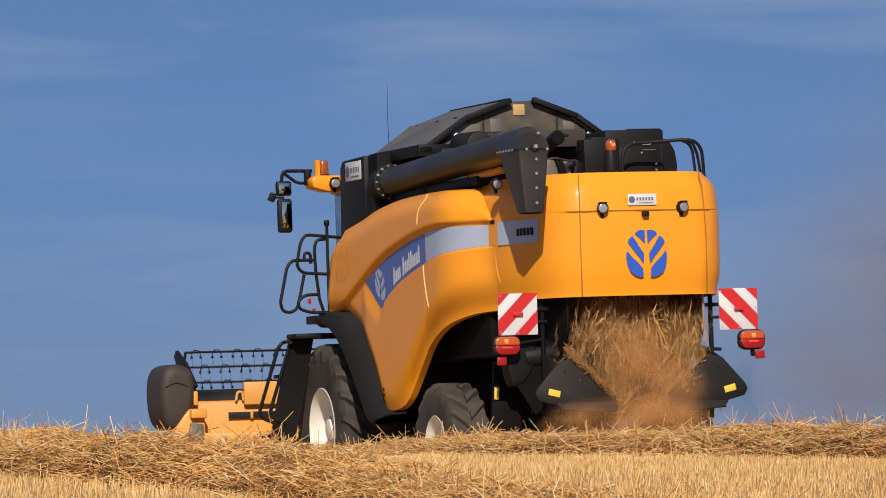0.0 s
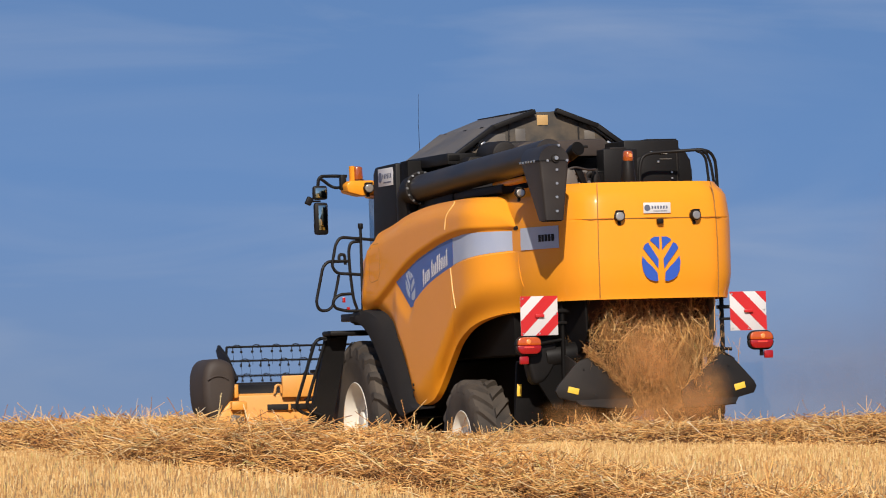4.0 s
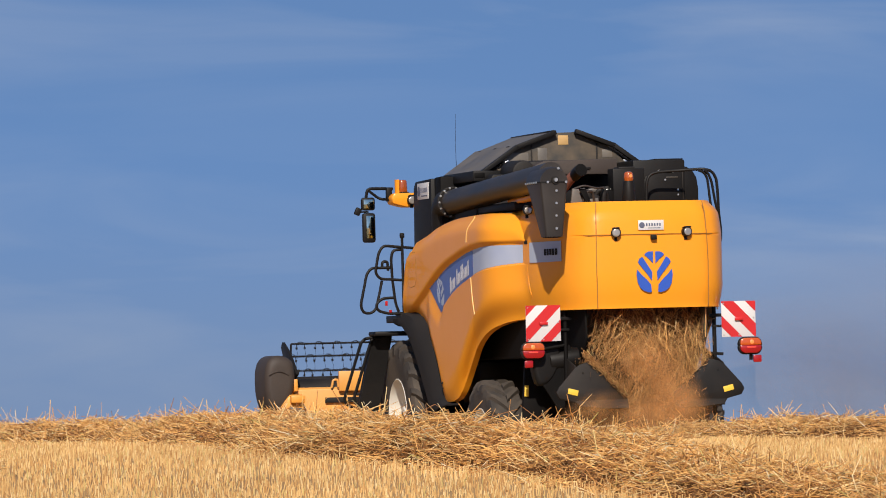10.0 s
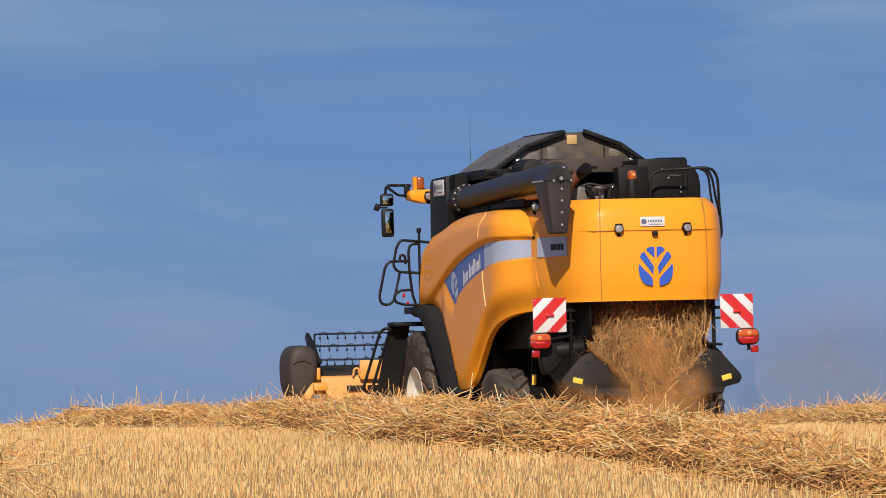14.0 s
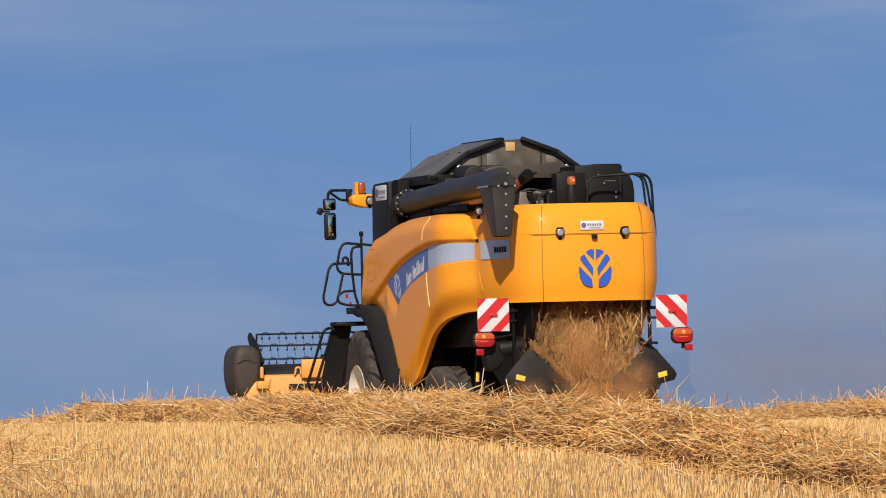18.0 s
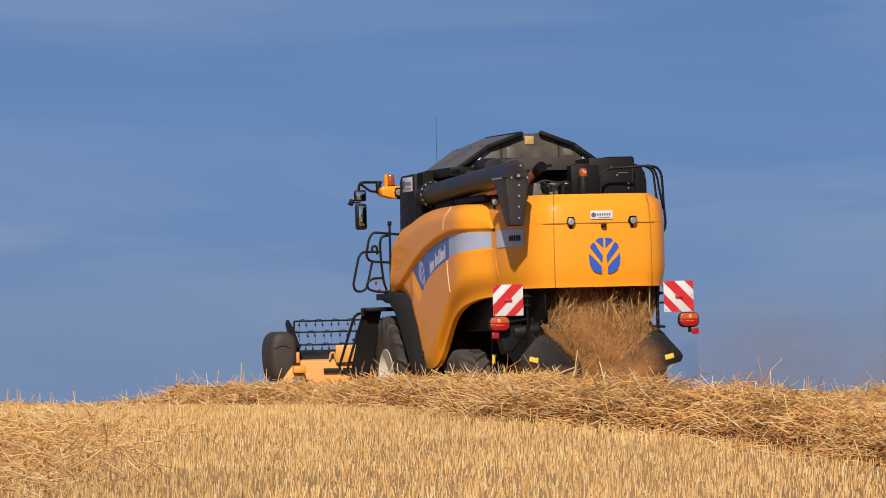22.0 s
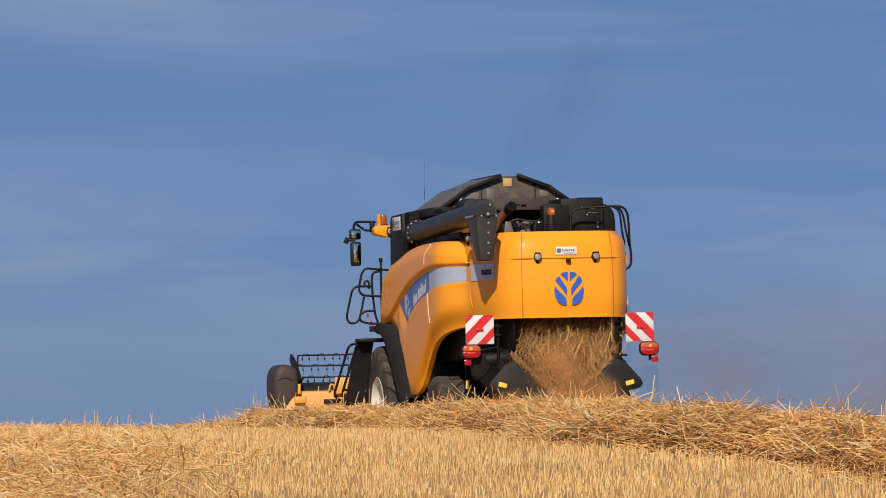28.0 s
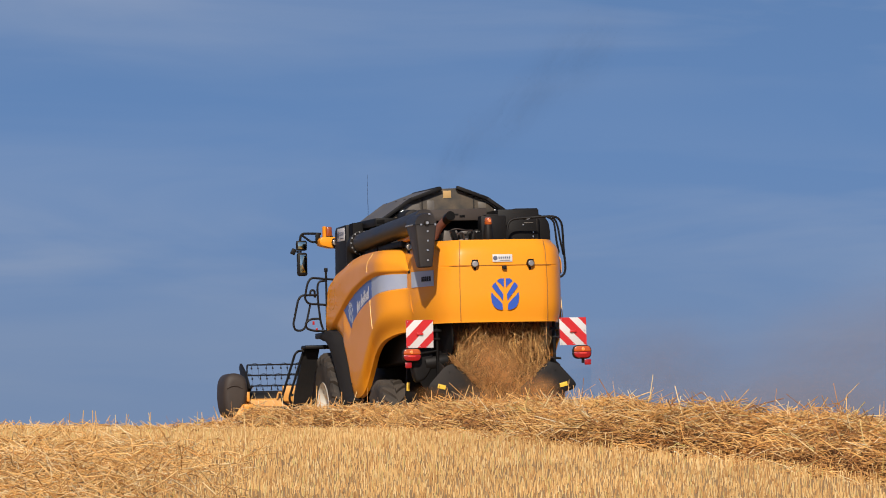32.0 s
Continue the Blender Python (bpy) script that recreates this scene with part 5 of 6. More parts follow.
arm = part("roof_bracket", slab([(-1.49, 3.71), (-1.44, 3.76), (-1.16, 3.76), (-1.03, 3.68), (-1.03, 3.58), (-1.30, 3.58), (-1.47, 3.625)], "y", 5.85, 6.15, 0.02), YELLOW, combine, "yellow bracket carrying a beacon")
part("beacon_base", cyl((-1.30, 6.0, 3.74), (-1.30, 6.0, 3.775), 0.075, seg=18), DARK, arm)
part("beacon", cyl((-1.31, 6.0, 3.765), (-1.31, 6.0, 3.93), 0.070, 0.062, 20, 0.02), BEACON, arm, "amber glass beacon")
part("beacon_guard", sheet([[(-1.315 + 0.084 * math.cos(a), 6.0 + 0.084 * math.sin(a), z) for z in (3.74, 3.84, 3.935)] for a in (2.7, 3.0, 3.3, 3.6, 3.9, 4.1)], 0.006), YELLOW, arm, "yellow sheet guard")
work_lamp((-1.235, 5.80, 3.665), 0.055, combine, 0)
MIR = Vector((-1.72, 6.16, 3.43))


def mirror_rod(pts, r):
    return part("mirror_arm", tube(rounded([MIR + Vector(p) for p in pts], 0.06), r, 8), DARK, combine, "black mirror arm")


mirror_rod([(0.30, -0.1, 0.39), (0.18, 0, 0.40), (-0.01, 0, 0.40), (-0.03, 0, 0.26)], 0.02)
mirror_rod([(0.26, -0.1, 0.26), (0.16, 0, 0.26), (0.0, 0, 0.38)], 0.018)
part("mirror_clamp", box(MIR + Vector((0.25, -0.1, 0.32)), (0.07, 0.08, 0.18), 0.01), DARK, combine)
m1 = part("mirror", box(MIR + Vector((0, 0, -0.10)), (0.17, 0.08, 0.38), 0.035), DARK, combine, "tall black wing mirror")
part("mirror_glass", box(MIR + Vector((0.012, -0.043, -0.09)), (0.105, 0.006, 0.29), 0.02), MIRROR, m1, "mirror glass")
m2 = part("mirror", box(MIR + Vector((-0.005, 0, 0.205)), (0.18, 0.08, 0.165), 0.03), DARK, combine, "small square black wing mirror")
part("mirror_glass", box(MIR + Vector((-0.005, -0.043, 0.205)), (0.13, 0.006, 0.115), 0.02), MIRROR, m2, "mirror glass")
part("side_lamp", box(MIR + Vector((-0.14, 0, 0.11)), (0.075, 0.06, 0.095), 0.012, (0, 25, 0)), DARK, combine)
part("lamp_stem", tube([MIR + Vector((-0.1, 0, 0.105)), MIR + Vector((0, 0, 0.105))], 0.012, 6), DARK, combine)

# boarding ladder and its hand rails
platform = part("platform", box((-1.36, 5.60, 2.15), (0.42, 0.75, 0.09), 0.01), DARK, combine, "black boarding platform")
RISE = Vector((0, 0, 0.06))
for pts in ([(-1.515, 5.28, 2.14), (-1.515, 5.28, 3.12)],
            [(-1.34, 5.30, 2.98), (-1.76, 5.30, 3.02), (-1.82, 5.30, 2.93), (-1.87, 5.30, 2.68), (-1.81, 5.30, 2.60), (-1.52, 5.30, 2.58)],
            [(-1.50, 5.32, 2.97), (-1.63, 5.32, 2.96), (-1.655, 5.32, 2.86), (-1.645, 5.32, 2.6), (-1.61, 5.32, 2.29), (-1.57, 5.32, 2.18)],
            [(-1.66, 5.34, 2.74), (-1.91, 5.34, 2.74), (-1.97, 5.34, 2.67), (-2.06, 5.34, 2.27), (-2.03, 5.34, 2.18), (-1.94, 5.34, 2.165), (-1.865, 5.34, 2.21), (-1.82, 5.34, 2.38), (-1.775, 5.34, 2.58)],
            [(-1.62, 5.33, 2.36), (-1.78, 5.33, 2.355), (-1.865, 5.33, 2.28), (-1.84, 5.33, 2.20), (-1.71, 5.33, 2.16), (-1.50, 5.33, 2.16)],
            [(-1.765, 5.35, 2.74), (-1.765, 5.35, 2.82), (-1.695, 5.35, 2.82), (-1.69, 5.35, 2.70)]):
    part("hand_rail", tube(rounded([Vector(p) + RISE for p in pts], 0.07), 0.018, 8), DARK, combine, "black tubular hand rail")
part("rail_knob", cyl((-1.515, 5.28, 3.17), (-1.515, 5.28, 3.235), 0.03, seg=10, bevel=0.01), DARK, combine)
for x, z, h in ((-1.73, 2.35, 0.06), (-1.68, 2.25, 0.035)):
    part("rail_reflector", box((x, 5.32, z), (0.032, 0.03, h), 0.005), RED_LENS, combine, "small red reflector")
# folded ladder
ladder = part("ladder", sheet([[(-1.79, 5.95, 1.94), (-1.53, 5.95, 1.95)], [(-1.93, 6.05, 1.2), (-1.66, 6.05, 1.2)], [(-2.06, 6.15, 0.5), (-1.80, 6.15, 0.5)]], 0.10), DARK, combine, "black boarding ladder")
part("ladder_top", box((-1.50, 5.8, 1.97), (0.62, 0.35, 0.06), 0.02), DARK, combine)
for k in range(4):
    z = 0.55 + k * 0.33
    part("step", box((-1.66 - (1.9 - z) * 0.24, 6.28, z), (0.20, 0.2, 0.04), 0.008), DARK, ladder)
for dx in (0.0, 0.125):
    part("ladder_rail", tube(rounded([(-1.72 + dx * 0.3, 5.85, 1.92), (-1.92 + dx, 5.85, 1.92), (-2.17 + dx, 5.95, 1.1), (-1.98 + dx, 5.95, 1.02)], 0.12), 0.02, 8), DARK, combine, "black tubular ladder rail")

part("feeder_house", slab([(4.9, 1.9), (8.0, 1.25), (8.0, 0.3), (4.9, 0.9)], "x", -0.65, 0.65, 0.02), DARK, combine, "dark feeder house")
# grain header
grain_header = new("grain_header")
tagged(grain_header, "worn yellow grain header with black reel and dark drive covers", "grain header")
header = part("header_back", slab([(6.78, 0.12), (6.80, 1.22), (6.86, 1.25), (7.25, 0.35), (7.9, 0.12)], "x", -2.37, 2.37, 0.01), YELLOW_WORN, grain_header, "worn yellow grain header")
part("header_panel", box((-1.25, 6.74, 1.32), (0.98, 0.05, 0.26), 0.01), YELLOW_WORN, header)
part("header_panel", box((1.25, 6.74, 1.32), (0.98, 0.05, 0.26), 0.01), YELLOW_WORN, header)
for x in (-1.63, 1.63):
    part("header_slot", box((x, 6.768, 1.075), (0.58, 0.03, 0.07), 0.004), DUSTY, header)
    part("slot_clip", box((x - 0.02, 6.75, 1.075), (0.03, 0.02, 0.085), 0.004), YELLOW_WORN, header)
    part("hose_loop", tube(rounded([(x - 0.20, 6.76, 1.24), (x - 0.18, 6.76, 1.34), (x - 0.12, 6.76, 1.34), (x - 0.11, 6.76, 1.24)], 0.05), 0.016, 8), YELLOW_WORN, header, "short yellow hose loop")
part("header_beam", box((0, 6.70, 0.82), (4.56, 0.12, 0.12), 0.02), YELLOW_WORN, header)
for x in (-2.08, 2.08):
    part("header_bolt", cyl((x, 6.79, 0.62), (x, 6.74, 0.62), 0.045, 0.035, 14), STEEL, header)
for s in (-1, 1):
    end = part("crop_divider", slab([(6.75, 0.12), (6.75, 0.95), (7.1, 1.05), (8.1, 0.5), (8.6, 0.12)], "x", s * 2.37, s * 2.43, 0.012), YELLOW_WORN, grain_header, "yellow header end plate")
    part("end_foot", slab([(s * 2.25, 0.45), (s * 2.25, 1.16), (s * 2.43, 1.16), (s * 2.50, 1.08), (s * 2.61, 0.92), (s * 2.68, 0.70), (s * 2.71, 0.45)], "y", 6.60, 6.85, 0.02), YELLOW_WORN, end)
    part("end_gusset", box((s * 2.34, 6.57, 1.10), (0.19, 0.10, 0.10), 0.015), YELLOW_WORN, end)
    part("end_stub", box((s * 2.33, 6.70, 1.28), (0.05, 0.05, 0.16), 0.01), YELLOW_WORN, end)
    part("end_shoe", slab([(s * 2.28, 0.50), (s * 2.28, 0.98), (s * 2.43, 1.00), (s * 2.47, 0.80), (s * 2.47, 0.50)], "y", 6.55, 6.61, 0.012), LID, end, "bare grey metal shoe")
    prof = [(0.0, 0.36), (0.01, 0.55), (0.06, 0.67), (0.16, 0.72), (0.28, 0.70), (0.36, 0.64), (0.39, 0.52), (0.385, 0.36), (0.34, 0.18), (0.26, 0.06), (0.15, 0.0), (0.06, 0.05), (0.015, 0.18)]
    part("drive_cover", pillow(closed([(s * (2.75 - u * 1.04), 0.93 + w * 1.03) for u, w in prof]), 6.62, 7.32, 0.09), COVER, grain_header, "large rounded dark plastic drive cover")
    part("cover_rib", tube([(s * (2.70 - 0.032 * k), 6.612, 1.42 + 0.045 * math.sin(math.pi * k / 8)) for k in range(9)], 0.009, 6), COVER, grain_header, "curved bead on the drive cover")
    part("reel_arm", slab([(6.9, 1.42), (7.3, 1.70), (7.66, 1.85), (7.74, 1.78), (7.5, 1.50), (7.2, 1.32)], "x", s * 2.23, s * 2.27, 0.006), DARK, grain_header, "black reel arm")
part("header_auger", cyl((-2.25, 7.30, 1.19), (2.25, 7.30, 1.19), 0.17, seg=20), DUSTY, grain_header, "dark intake auger")
# reel: tine bars carried round on two end spiders, tines always hanging
REEL = (0, 7.85, 1.30)
REEL_R = 0.535
reel = part("reel", cyl((-2.13, 0, 0), (2.13, 0, 0), 0.09, seg=16), DUSTY, grain_header, "black pick-up reel")
reel.matrix_basis = pose(*REEL)
for x in (-2.13, 0, 2.13):
    for i in range(3):
        part("spider_arm", box((x, 0, 0), (0.02, 2 * REEL_R, 0.045), 0.004, (60 * i, 0, 0)), DARK, reel)
tine = tube(rounded([(-0.055, 0, -0.055), (-0.048, 0, 0.006), (-0.02, 0, 0.024), (0.02, 0, 0.024), (0.048, 0, 0.006), (0.055, 0, -0.055)], 0.02), 0.0055, 6)
for dx in (-0.055, 0.055):
    cyl((dx - 0.012, 0, -0.06), (dx + 0.012, 0, -0.06), 0.014, seg=8, bm=tine)
    tube([(dx, 0, -0.06), (dx + 0.006, -0.015, -0.12), (dx + 0.006, 0.01, -0.22)], 0.0022, 5, tine)
tine_mesh = bpy.data.meshes.new("tine")
tine.to_mesh(tine_mesh)
tine.free()
tine_mesh.materials.append(DARK)
bars = []
for i in range(6):
    bar = part("tine_bar", cyl((-2.13, 0, 0), (2.13, 0, 0), 0.013, seg=8), DARK, grain_header, "black reel bar with hanging tines")
    for k in range(17):
        t = new("tine", tine_mesh)
        t.parent = bar
        t.location = (-2.0 + k * 0.25, 0, 0)
    bars.append((bar, 42 + 60 * i))

# ---- straw falling from the hood, in clumps that travel down and are carried round ----
straw_stream = new("straw_stream")
tagged(straw_stream, "loose golden straw falling from the rear hood", "falling straw", kind="stuff")
dust_cloud = new("dust_cloud")
tagged(dust_cloud, "thin brown chaff dust drifting behind the machine", "dust", kind="stuff")


def clump(seed, n, size, thick=(0.0013, 0.0030), share=0.30):
    """Stalks falling together: mostly steep, chopped bits and chaff with long ones among them."""
    r = np.random.default_rng(seed)
    c = r.normal(0, 1, (n, 3)).clip(-2, 2) * np.array(size)
    turn, rise = r.uniform(0, 2 * math.pi, n), r.normal(1.1, 0.65, n)
    d = np.stack([np.cos(turn) * np.cos(rise), np.sin(turn) * np.cos(rise), np.sin(rise)], 1)
    length = np.where(r.random(n) < share, r.uniform(0.12, 0.34, n), r.uniform(0.02, 0.09, n))[:, None]
    mid = c + r.normal(0, 0.012, (n, 3))
    ob = stems(c - d * length / 2, c + d * length / 2, r.uniform(*thick, n), "straw_clump", STREAM, mid)
    ob.parent = straw_stream
    ob["kind"] = "stuff"
    ob["label"] = "loose clump of falling golden straw"
    return ob


COLUMNS, LEVELS = 9, 6
clumps = [(clump(100 + i * 10 + k, 165 if k % 3 else 215, (0.075, 0.05, 0.16)), i, k) for i in range(COLUMNS) for k in range(LEVELS)]


stray = [(clump(900 + k, 26, (0.11, 0.03, 0.14), (0.0022, 0.0046), 0.6), 0.12 + 0.10 * ((k * 5) % 12) - 0.5, k) for k in range(12)]
for ob, x, k in stray:
    ob.data.materials[0] = LOOSE


def fringe(a, b, n, seed):
    """Straw caught along a guide plate's upper edge."""
    r = np.random.default_rng(seed)
    u = r.random(n)[:, None]
    c = np.array(a) * (1 - u) + np.array(b) * u + r.normal(0, 1, (n, 3)).clip(-2, 2) * (0.016, 0.012, 0.020)
    lean = np.array(b) - np.array(a)
    d = lean / np.linalg.norm(lean) + r.normal(0, 0.55, (n, 3))
    d /= np.linalg.norm(d, axis=1)[:, None]
    d *= r.uniform(0.012, 0.06, n)[:, None]
    ob = stems(c - d, c + d, r.uniform(0.0018, 0.004, n), "caught_straw", STREAM, c + r.normal(0, 0.01, (n, 3)))
    ob.parent = straw_stream
    ob["kind"] = "stuff"
    ob["label"] = "straw caught on the guide plate's edge"


fringe((-0.80, -0.335, 1.64), (-0.70, -0.345, 1.53), 150, 71)
fringe((-0.72, -0.345, 1.56), (-0.30, -0.345, 1.14), 260, 72)
fringe((0.68, -0.34, 1.55), (0.40, -0.345, 1.27), 60, 73)


# puffs of chaff dust, drifting off behind the machine
def puff():
    """A bowl-shaped veil of fine dust, its round side towards the rear."""
    bm = bmesh.new()
    bmesh.ops.create_uvsphere(bm, u_segments=32, v_segments=20, radius=1.0)
    bmesh.ops.delete(bm, geom=[v for v in bm.verts if v.co.y > 0.01], context="VERTS")
    for v in bm.verts:
        v.co *= 1 + 0.10 * noise.noise(v.co * 1.7)
    return bm


def puffs(mat, places):
    out = []
    first = part("dust_puff", puff(), mat, dust_cloud, "thin puff of brown chaff dust" if mat is not SMOKE else "thin puff of dark exhaust smoke")
    for x, y, z, w, h in places:
        ob = new("dust_puff", first.data) if out else first
        ob.parent, ob.scale = dust_cloud, (w, 0.22 * w, h)
        ob["kind"], ob["label"] = "stuff", first["label"]
        out.append((ob, (x, y, z)))
    return out


dust = puffs(DUST, ((0.02, -0.27, 1.34, 0.68, 0.66), (-0.22, -0.34, 1.52, 0.50, 0.42), (0.28, -0.50, 0.98, 0.52, 0.38), (0.05, -0.60, 0.86, 0.92, 0.34), (-0.95, -0.55, 0.88, 0.55, 0.26), (-0.42, -0.66, 0.92, 0.62, 0.26), (0.40, -0.45, 1.12, 0.46, 0.42)))
dust += puffs(HAZE, ((2.6, 1.5, 1.1, 2.2, 1.35), (5.6, 2.2, 1.2, 5.2, 1.7), (5.0, 0.6, 0.75, 3.6, 0.75)))
# a tall veil of dust hangs beside the machine at first and is left behind
veil = puffs(HAZE, ((3.3, 1.0, 1.9, 2.7, 2.5), (5.2, 1.6, 2.8, 3.8, 3.2)))
# exhaust smoke that comes out of the deck late on and leans off to the right
smoke = puffs(SMOKE, ((-0.15, 1.4, 4.9, 0.40, 1.15), (0.45, 1.4, 5.7, 0.55, 1.45), (1.0, 1.4, 6.6, 0.75, 1.5)))


# ---- small insects that flit through the view ----
def insect():
    """A fly seen side on: body, head and two wings."""
    thing = new("insect")
    tagged(thing, "small dark grey insect in flight", "insect", "insects in the air")
    body = loft([[(x, r * math.cos(a), r * 0.8 * math.sin(a)) for a in (2 * math.pi * k / 8 for k in range(8))] for x, r in ((-0.0055, 0.0006), (-0.004, 0.0014), (-0.001, 0.0018), (0.002, 0.0015), (0.0035, 0.0007))])
    part("body", body, INSECT, thing)
    head = bmesh.new()
    bmesh.ops.create_icosphere(head, subdivisions=2, radius=0.0012)
    bmesh.ops.translate(head, verts=head.verts[:], vec=(0.0043, 0, 0.0002))
    part("head", head, INSECT, thing)
    for s in (-1, 1):
        part("wing", sheet([[(0.001, s * 0.001, 0.0012), (-0.0015, s * 0.001, 0.0014)], [(-0.001, s * 0.004, 0.0022), (-0.005, s * 0.0035, 0.0022)], [(-0.004, s * 0.0068, 0.0028), (-0.0068, s * 0.006, 0.0027)]], 0.0002), INSECT, thing, "thin wing")
    return thing


# where each one turns in the air, and when; it starts from the ground and settles there again
flights = [(insect(), t, Vector(p)) for t, p in ((20.0, (-0.2165, 9.9975, 0.0365)), (30.0, (-0.0945, 9.9825, 0.587)), (31.0, (-0.4398, 9.9901, 0.0681)))]


# ---- everything that moves ----
def motions():
    way = [
        (0, pose(7.7039, 57.2478, -0.9498, -0.7953, -1.167, 13.1876)),        (0.5, pose(7.5983, 57.6966, -0.9599, -0.7302, -1.167, 13.2901)),
        (1, pose(7.4939, 58.1403, -0.9703, -0.7415, -1.167, 13.3478)),        (1.5, pose(7.3911, 58.577, -0.9791, -0.7223, -1.167, 13.3561)),
        (2, pose(7.2904, 59.0052, -0.9886, -0.7394, -1.167, 13.3463)),        (2.5, pose(7.1907, 59.4286, -0.9981, -0.6971, -1.167, 13.4264)),
        (3, pose(7.0906, 59.8541, -1.0064, -0.6269, -1.167, 13.5769)),        (3.5, pose(6.9879, 60.2908, -1.0133, -0.599, -1.167, 13.8321)),
        (4, pose(6.882, 60.7405, -1.0184, -0.5382, -1.167, 13.998)),        (4.5, pose(6.7716, 61.2097, -1.0234, -0.5005, -1.167, 13.9728)),
        (6.5, pose(6.311, 63.167, -1.0418, -0.3881, -1.1671, 13.5344)),        (7, pose(6.1928, 63.6692, -1.0486, -0.3804, -1.1671, 13.347)),
        (7.5, pose(6.0747, 64.171, -1.0563, -0.3596, -1.1671, 13.2113)),        (8, pose(5.9586, 64.6643, -1.0626, -0.2777, -1.1671, 13.0282)),
        (8.5, pose(5.8459, 65.1431, -1.0678, -0.1678, -1.1671, 12.8566)),        (9, pose(5.7364, 65.6083, -1.0709, -0.0922, -1.1671, 12.6262)),
        (9.5, pose(5.6287, 66.0658, -1.0724, -0.0565, -1.1671, 12.4562)),        (10, pose(5.5219, 66.52, -1.071, 0.0472, -1.1671, 12.2911)),
        (10.5, pose(5.4157, 66.9711, -1.0722, 0.0757, -1.1671, 12.2246)),        (11, pose(5.3115, 67.414, -1.0758, 0.0473, -1.1671, 12.2228)),
        (11.5, pose(5.2103, 67.8441, -1.0803, -0.0047, -1.1671, 12.2575)),        (12, pose(5.1129, 68.2577, -1.0829, -0.0583, -1.1671, 12.3006)),
        (12.5, pose(5.0204, 68.651, -1.0846, -0.051, -1.1671, 12.3608)),        (13, pose(4.9304, 69.0335, -1.0874, -0.0145, -1.1671, 12.3341)),
        (13.5, pose(4.8412, 69.4126, -1.0898, 0.0347, -1.1671, 12.3989)),        (14, pose(4.7518, 69.7922, -1.0896, 0.0723, -1.1671, 12.4676)),
        (14.5, pose(4.6626, 70.1713, -1.0892, 0.138, -1.1671, 12.5297)),        (16.5, pose(4.3084, 71.6765, -1.1046, 0.0182, -1.1671, 13.3272)),
        (17, pose(4.2186, 72.0582, -1.1071, 0.0499, -1.1671, 13.5746)),        (17.5, pose(4.1263, 72.4504, -1.1074, 0.0218, -1.1671, 13.8713)),
        (18, pose(4.0304, 72.8578, -1.1076, -0.0052, -1.1671, 14.1529)),        (18.5, pose(3.9297, 73.2857, -1.1054, -0.0083, -1.1671, 14.2611)),
        (19, pose(3.8238, 73.7357, -1.1023, -0.0334, -1.1671, 14.2818)),        (19.5, pose(3.7132, 74.2058, -1.1008, -0.0439, -1.1671, 14.2649)),
        (20, pose(3.5987, 74.6924, -1.1024, 0.0028, -1.1671, 14.2061)),        (20.5, pose(3.4814, 75.1908, -1.1036, 0.0033, -1.1671, 14.155)),
        (21, pose(3.3616, 75.6996, -1.1036, -0.0242, -1.1671, 14.0155)),        (21.5, pose(3.2406, 76.214, -1.101, -0.0877, -1.1671, 13.8729)),
        (22, pose(3.1183, 76.7336, -1.096, -0.1288, -1.1671, 13.7433)),        (22.5, pose(2.996, 77.2533, -1.0898, -0.176, -1.1671, 13.6632)),
        (23, pose(2.8751, 77.7673, -1.0838, -0.2803, -1.1671, 13.5619)),        (23.5, pose(2.7571, 78.2686, -1.0784, -0.3467, -1.1671, 13.4572)),
        (24, pose(2.6414, 78.7604, -1.0736, -0.3617, -1.1671, 13.3663)),        (24.5, pose(2.5279, 79.2423, -1.0718, -0.3927, -1.1671, 13.3157)),
        (25, pose(2.4155, 79.7201, -1.0757, -0.4777, -1.1671, 13.2416)),        (25.5, pose(2.3028, 80.1988, -1.0818, -0.514, -1.167, 13.2109)),
        (26, pose(2.1889, 80.6829, -1.0859, -0.462, -1.1671, 13.1659)),        (26.5, pose(2.0742, 81.1701, -1.0877, -0.3742, -1.1671, 13.057)),
        (28.5, pose(1.6192, 83.1038, -1.1022, -0.6484, -1.167, 12.8211)),        (29, pose(1.509, 83.572, -1.1033, -0.7111, -1.167, 12.7999)),
        (29.5, pose(1.4024, 84.0249, -1.1047, -0.7775, -1.167, 12.8697)),        (30, pose(1.2974, 84.4712, -1.1068, -0.8423, -1.167, 13.0011)),
        (30.5, pose(1.1915, 84.9212, -1.1101, -0.923, -1.1669, 13.0724)),        (31, pose(1.0848, 85.3747, -1.1142, -0.9955, -1.1669, 13.1366)),
        (31.5, pose(0.9773, 85.8313, -1.1206, -1.0648, -1.1669, 13.1826)),        (32, pose(0.8694, 86.2899, -1.1304, -1.1207, -1.1669, 13.2115)),

    ]
    for thing in (combine, straw_stream, dust_cloud):
        walk(thing, way)
    # the header floats on the ground a little on its own
    lift = [(0, 0.065), (10, 0.06), (20, 0.035), (26, -0.015), (32, -0.06)]
    walk(grain_header, [(t, m @ pose(0, 1.14, curve(lift, t))) for t, m in way])
    for ob, c, r in wheels:
        walk(ob, [(k * 0.5, pose(*c, -math.degrees(0.942 * k * 0.5 / r))) for k in range(65)])
    walk(reel, [(k * 0.2, pose(*REEL, 42 - 120 * k * 0.2)) for k in range(161)])
    for ob, start in bars:
        turn = [(k * 0.1, radians(start - 120 * k * 0.1)) for k in range(321)]
        walk(ob, [(t, pose(0, REEL[1] + REEL_R * math.cos(a), REEL[2] + REEL_R * math.sin(a))) for t, a in turn])
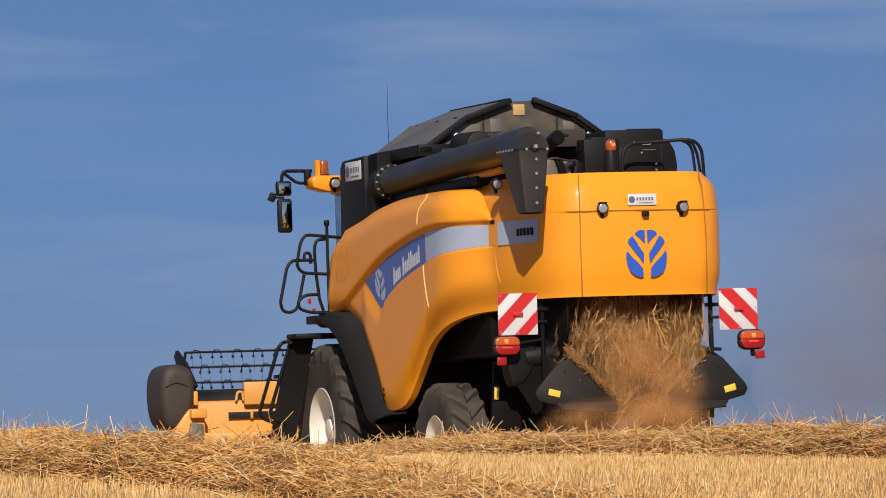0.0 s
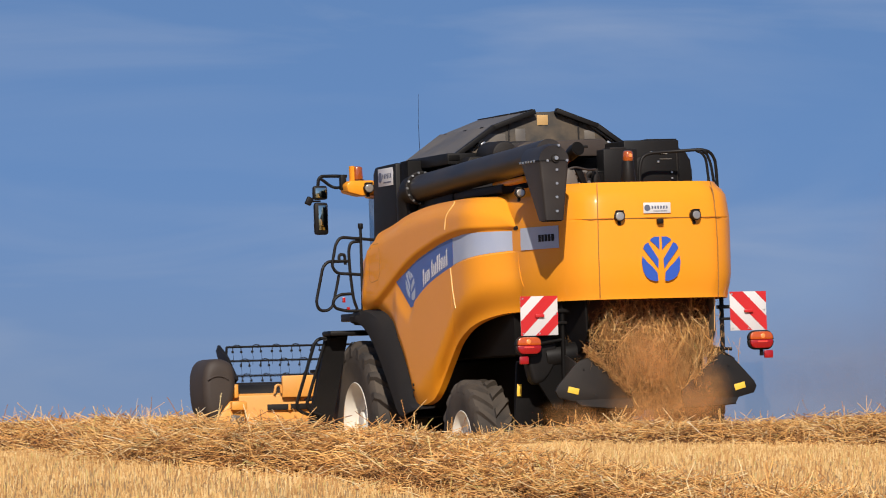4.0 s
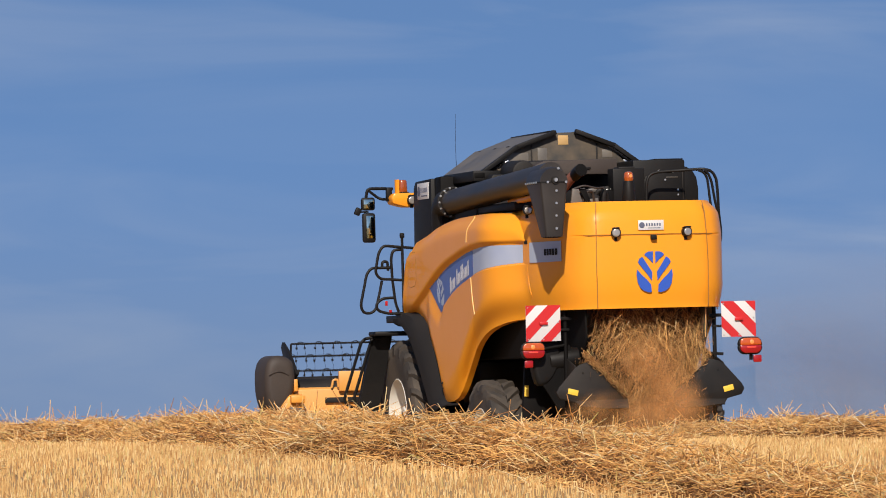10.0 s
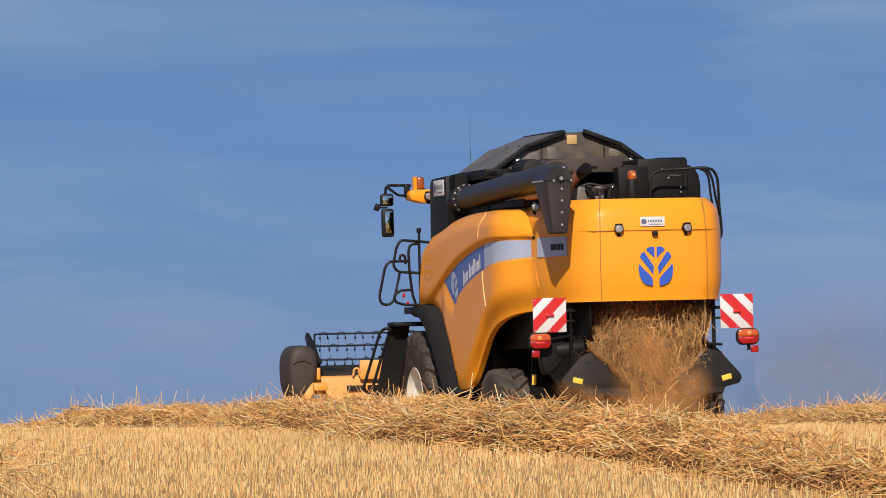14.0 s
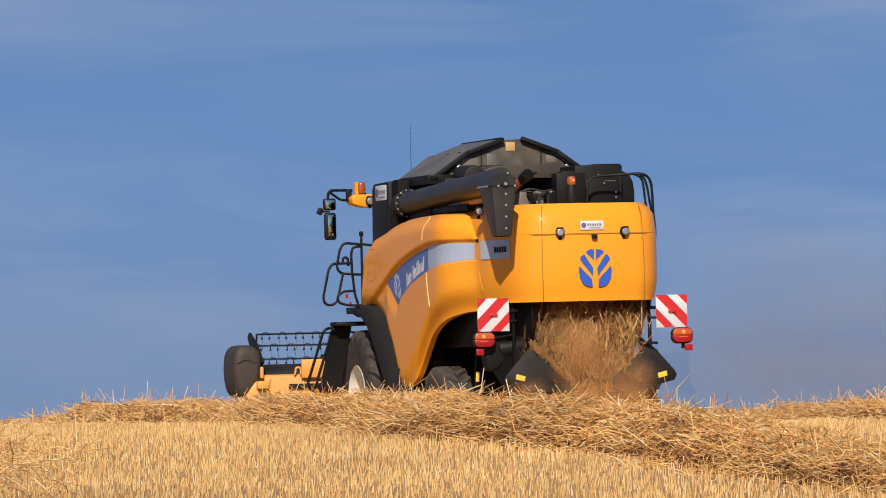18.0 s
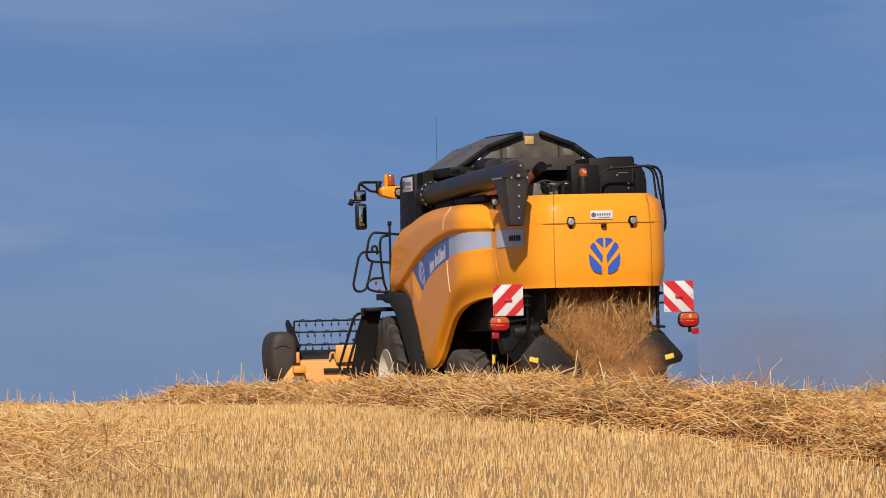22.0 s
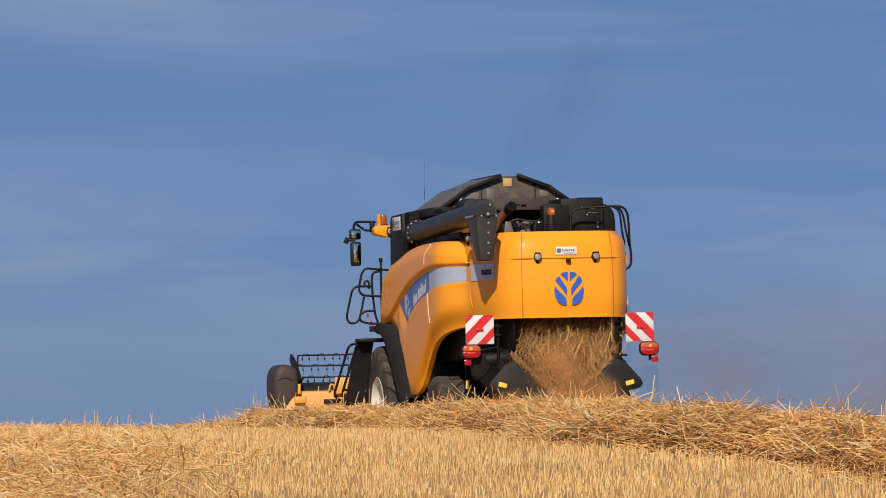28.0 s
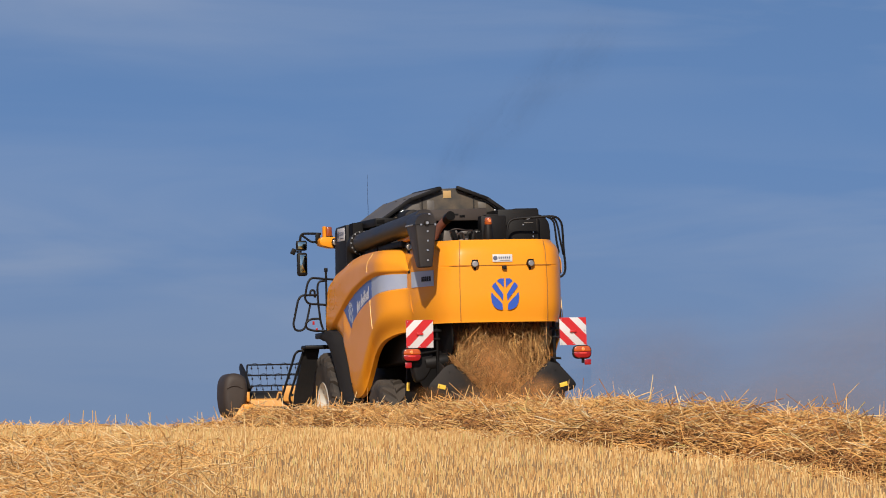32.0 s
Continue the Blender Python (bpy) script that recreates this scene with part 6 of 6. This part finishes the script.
    for ob, i, k in clumps:
        rows, period = [], 0.9
        for j in range(161):
            t = j * 0.2
            u = (t / period + k / LEVELS + 0.13 * i) % 1.0
            a = 2 * math.pi * u
            x = -0.46 + 0.138 * i + 0.04 * math.sin(a + i) - (0.17 if i < 2 else 0.04) * math.sin(a) ** 2
            rows.append((t, pose(x, -0.03 - 0.13 * math.sin(a), 1.32 + 0.58 * math.cos(a), 20 * math.sin(a), 15 * math.cos(a + i), 0)))
        walk(ob, rows)
    for ob, x0, k in stray:
        rows = []
        for j in range(161):
            a = 2 * math.pi * ((j * 0.2 / 1.1 + k / 12) % 1.0)
            rows.append((j * 0.2, pose(x0 + 0.06 * math.sin(a + k), -0.21 - 0.06 * math.sin(a), 1.52 + 0.40 * math.cos(a), 25 * math.sin(a), 35 * math.cos(a + k), 0)))
        walk(ob, rows)
    for ob, t, at in flights:
        rest = Vector((at.x - 0.2, at.y, ground_z(at.x - 0.2, at.y) + 0.002))
        walk(ob, [(u, pose(*p)) for u, p in ((0, rest), (t - 0.4, rest), (t, at), (t + 0.4, rest), (32, rest))])
    for n, (ob, c) in enumerate(dust):
        walk(ob, [(t, pose(c[0] + 0.12 * math.sin(t * 1.3 + n * 1.7), c[1] + 0.05 * math.sin(t * 0.9 + n), c[2] + 0.08 * math.sin(t * 1.7 + n * 2.3),
                           0, 25 * math.sin(t * 0.7 + n), 0)) for t in range(33)])
    for n, (ob, c) in enumerate(veil):
        walk(ob, [(t, pose(c[0] + 0.12 * t + 0.055 * t * t, c[1], c[2] + 0.1 * math.sin(t + n), 0, 12 * math.sin(t * 0.5 + n), 0)) for t in range(0, 33)])
    for n, (ob, c) in enumerate(smoke):
        rows = []
        for t in range(33):
            k = ease(19 + n * 1.5, 28 + n * 1.5, t)
            lean = ease(26, 32, t)
            at = Vector((-0.2, 3.6, 2.9)).lerp(Vector(c), k)
            rows.append((t, pose(at.x + lean * 0.35 * n + 0.05 * math.sin(t * 1.1 + n), at.y, at.z - 0.15 * lean * n + 0.05 * math.sin(t * 1.7 + n), 0, 14 + 6 * n + 18 * lean + 3 * math.sin(t * 0.8 + n), 0)))
        walk(ob, rows)


motions()
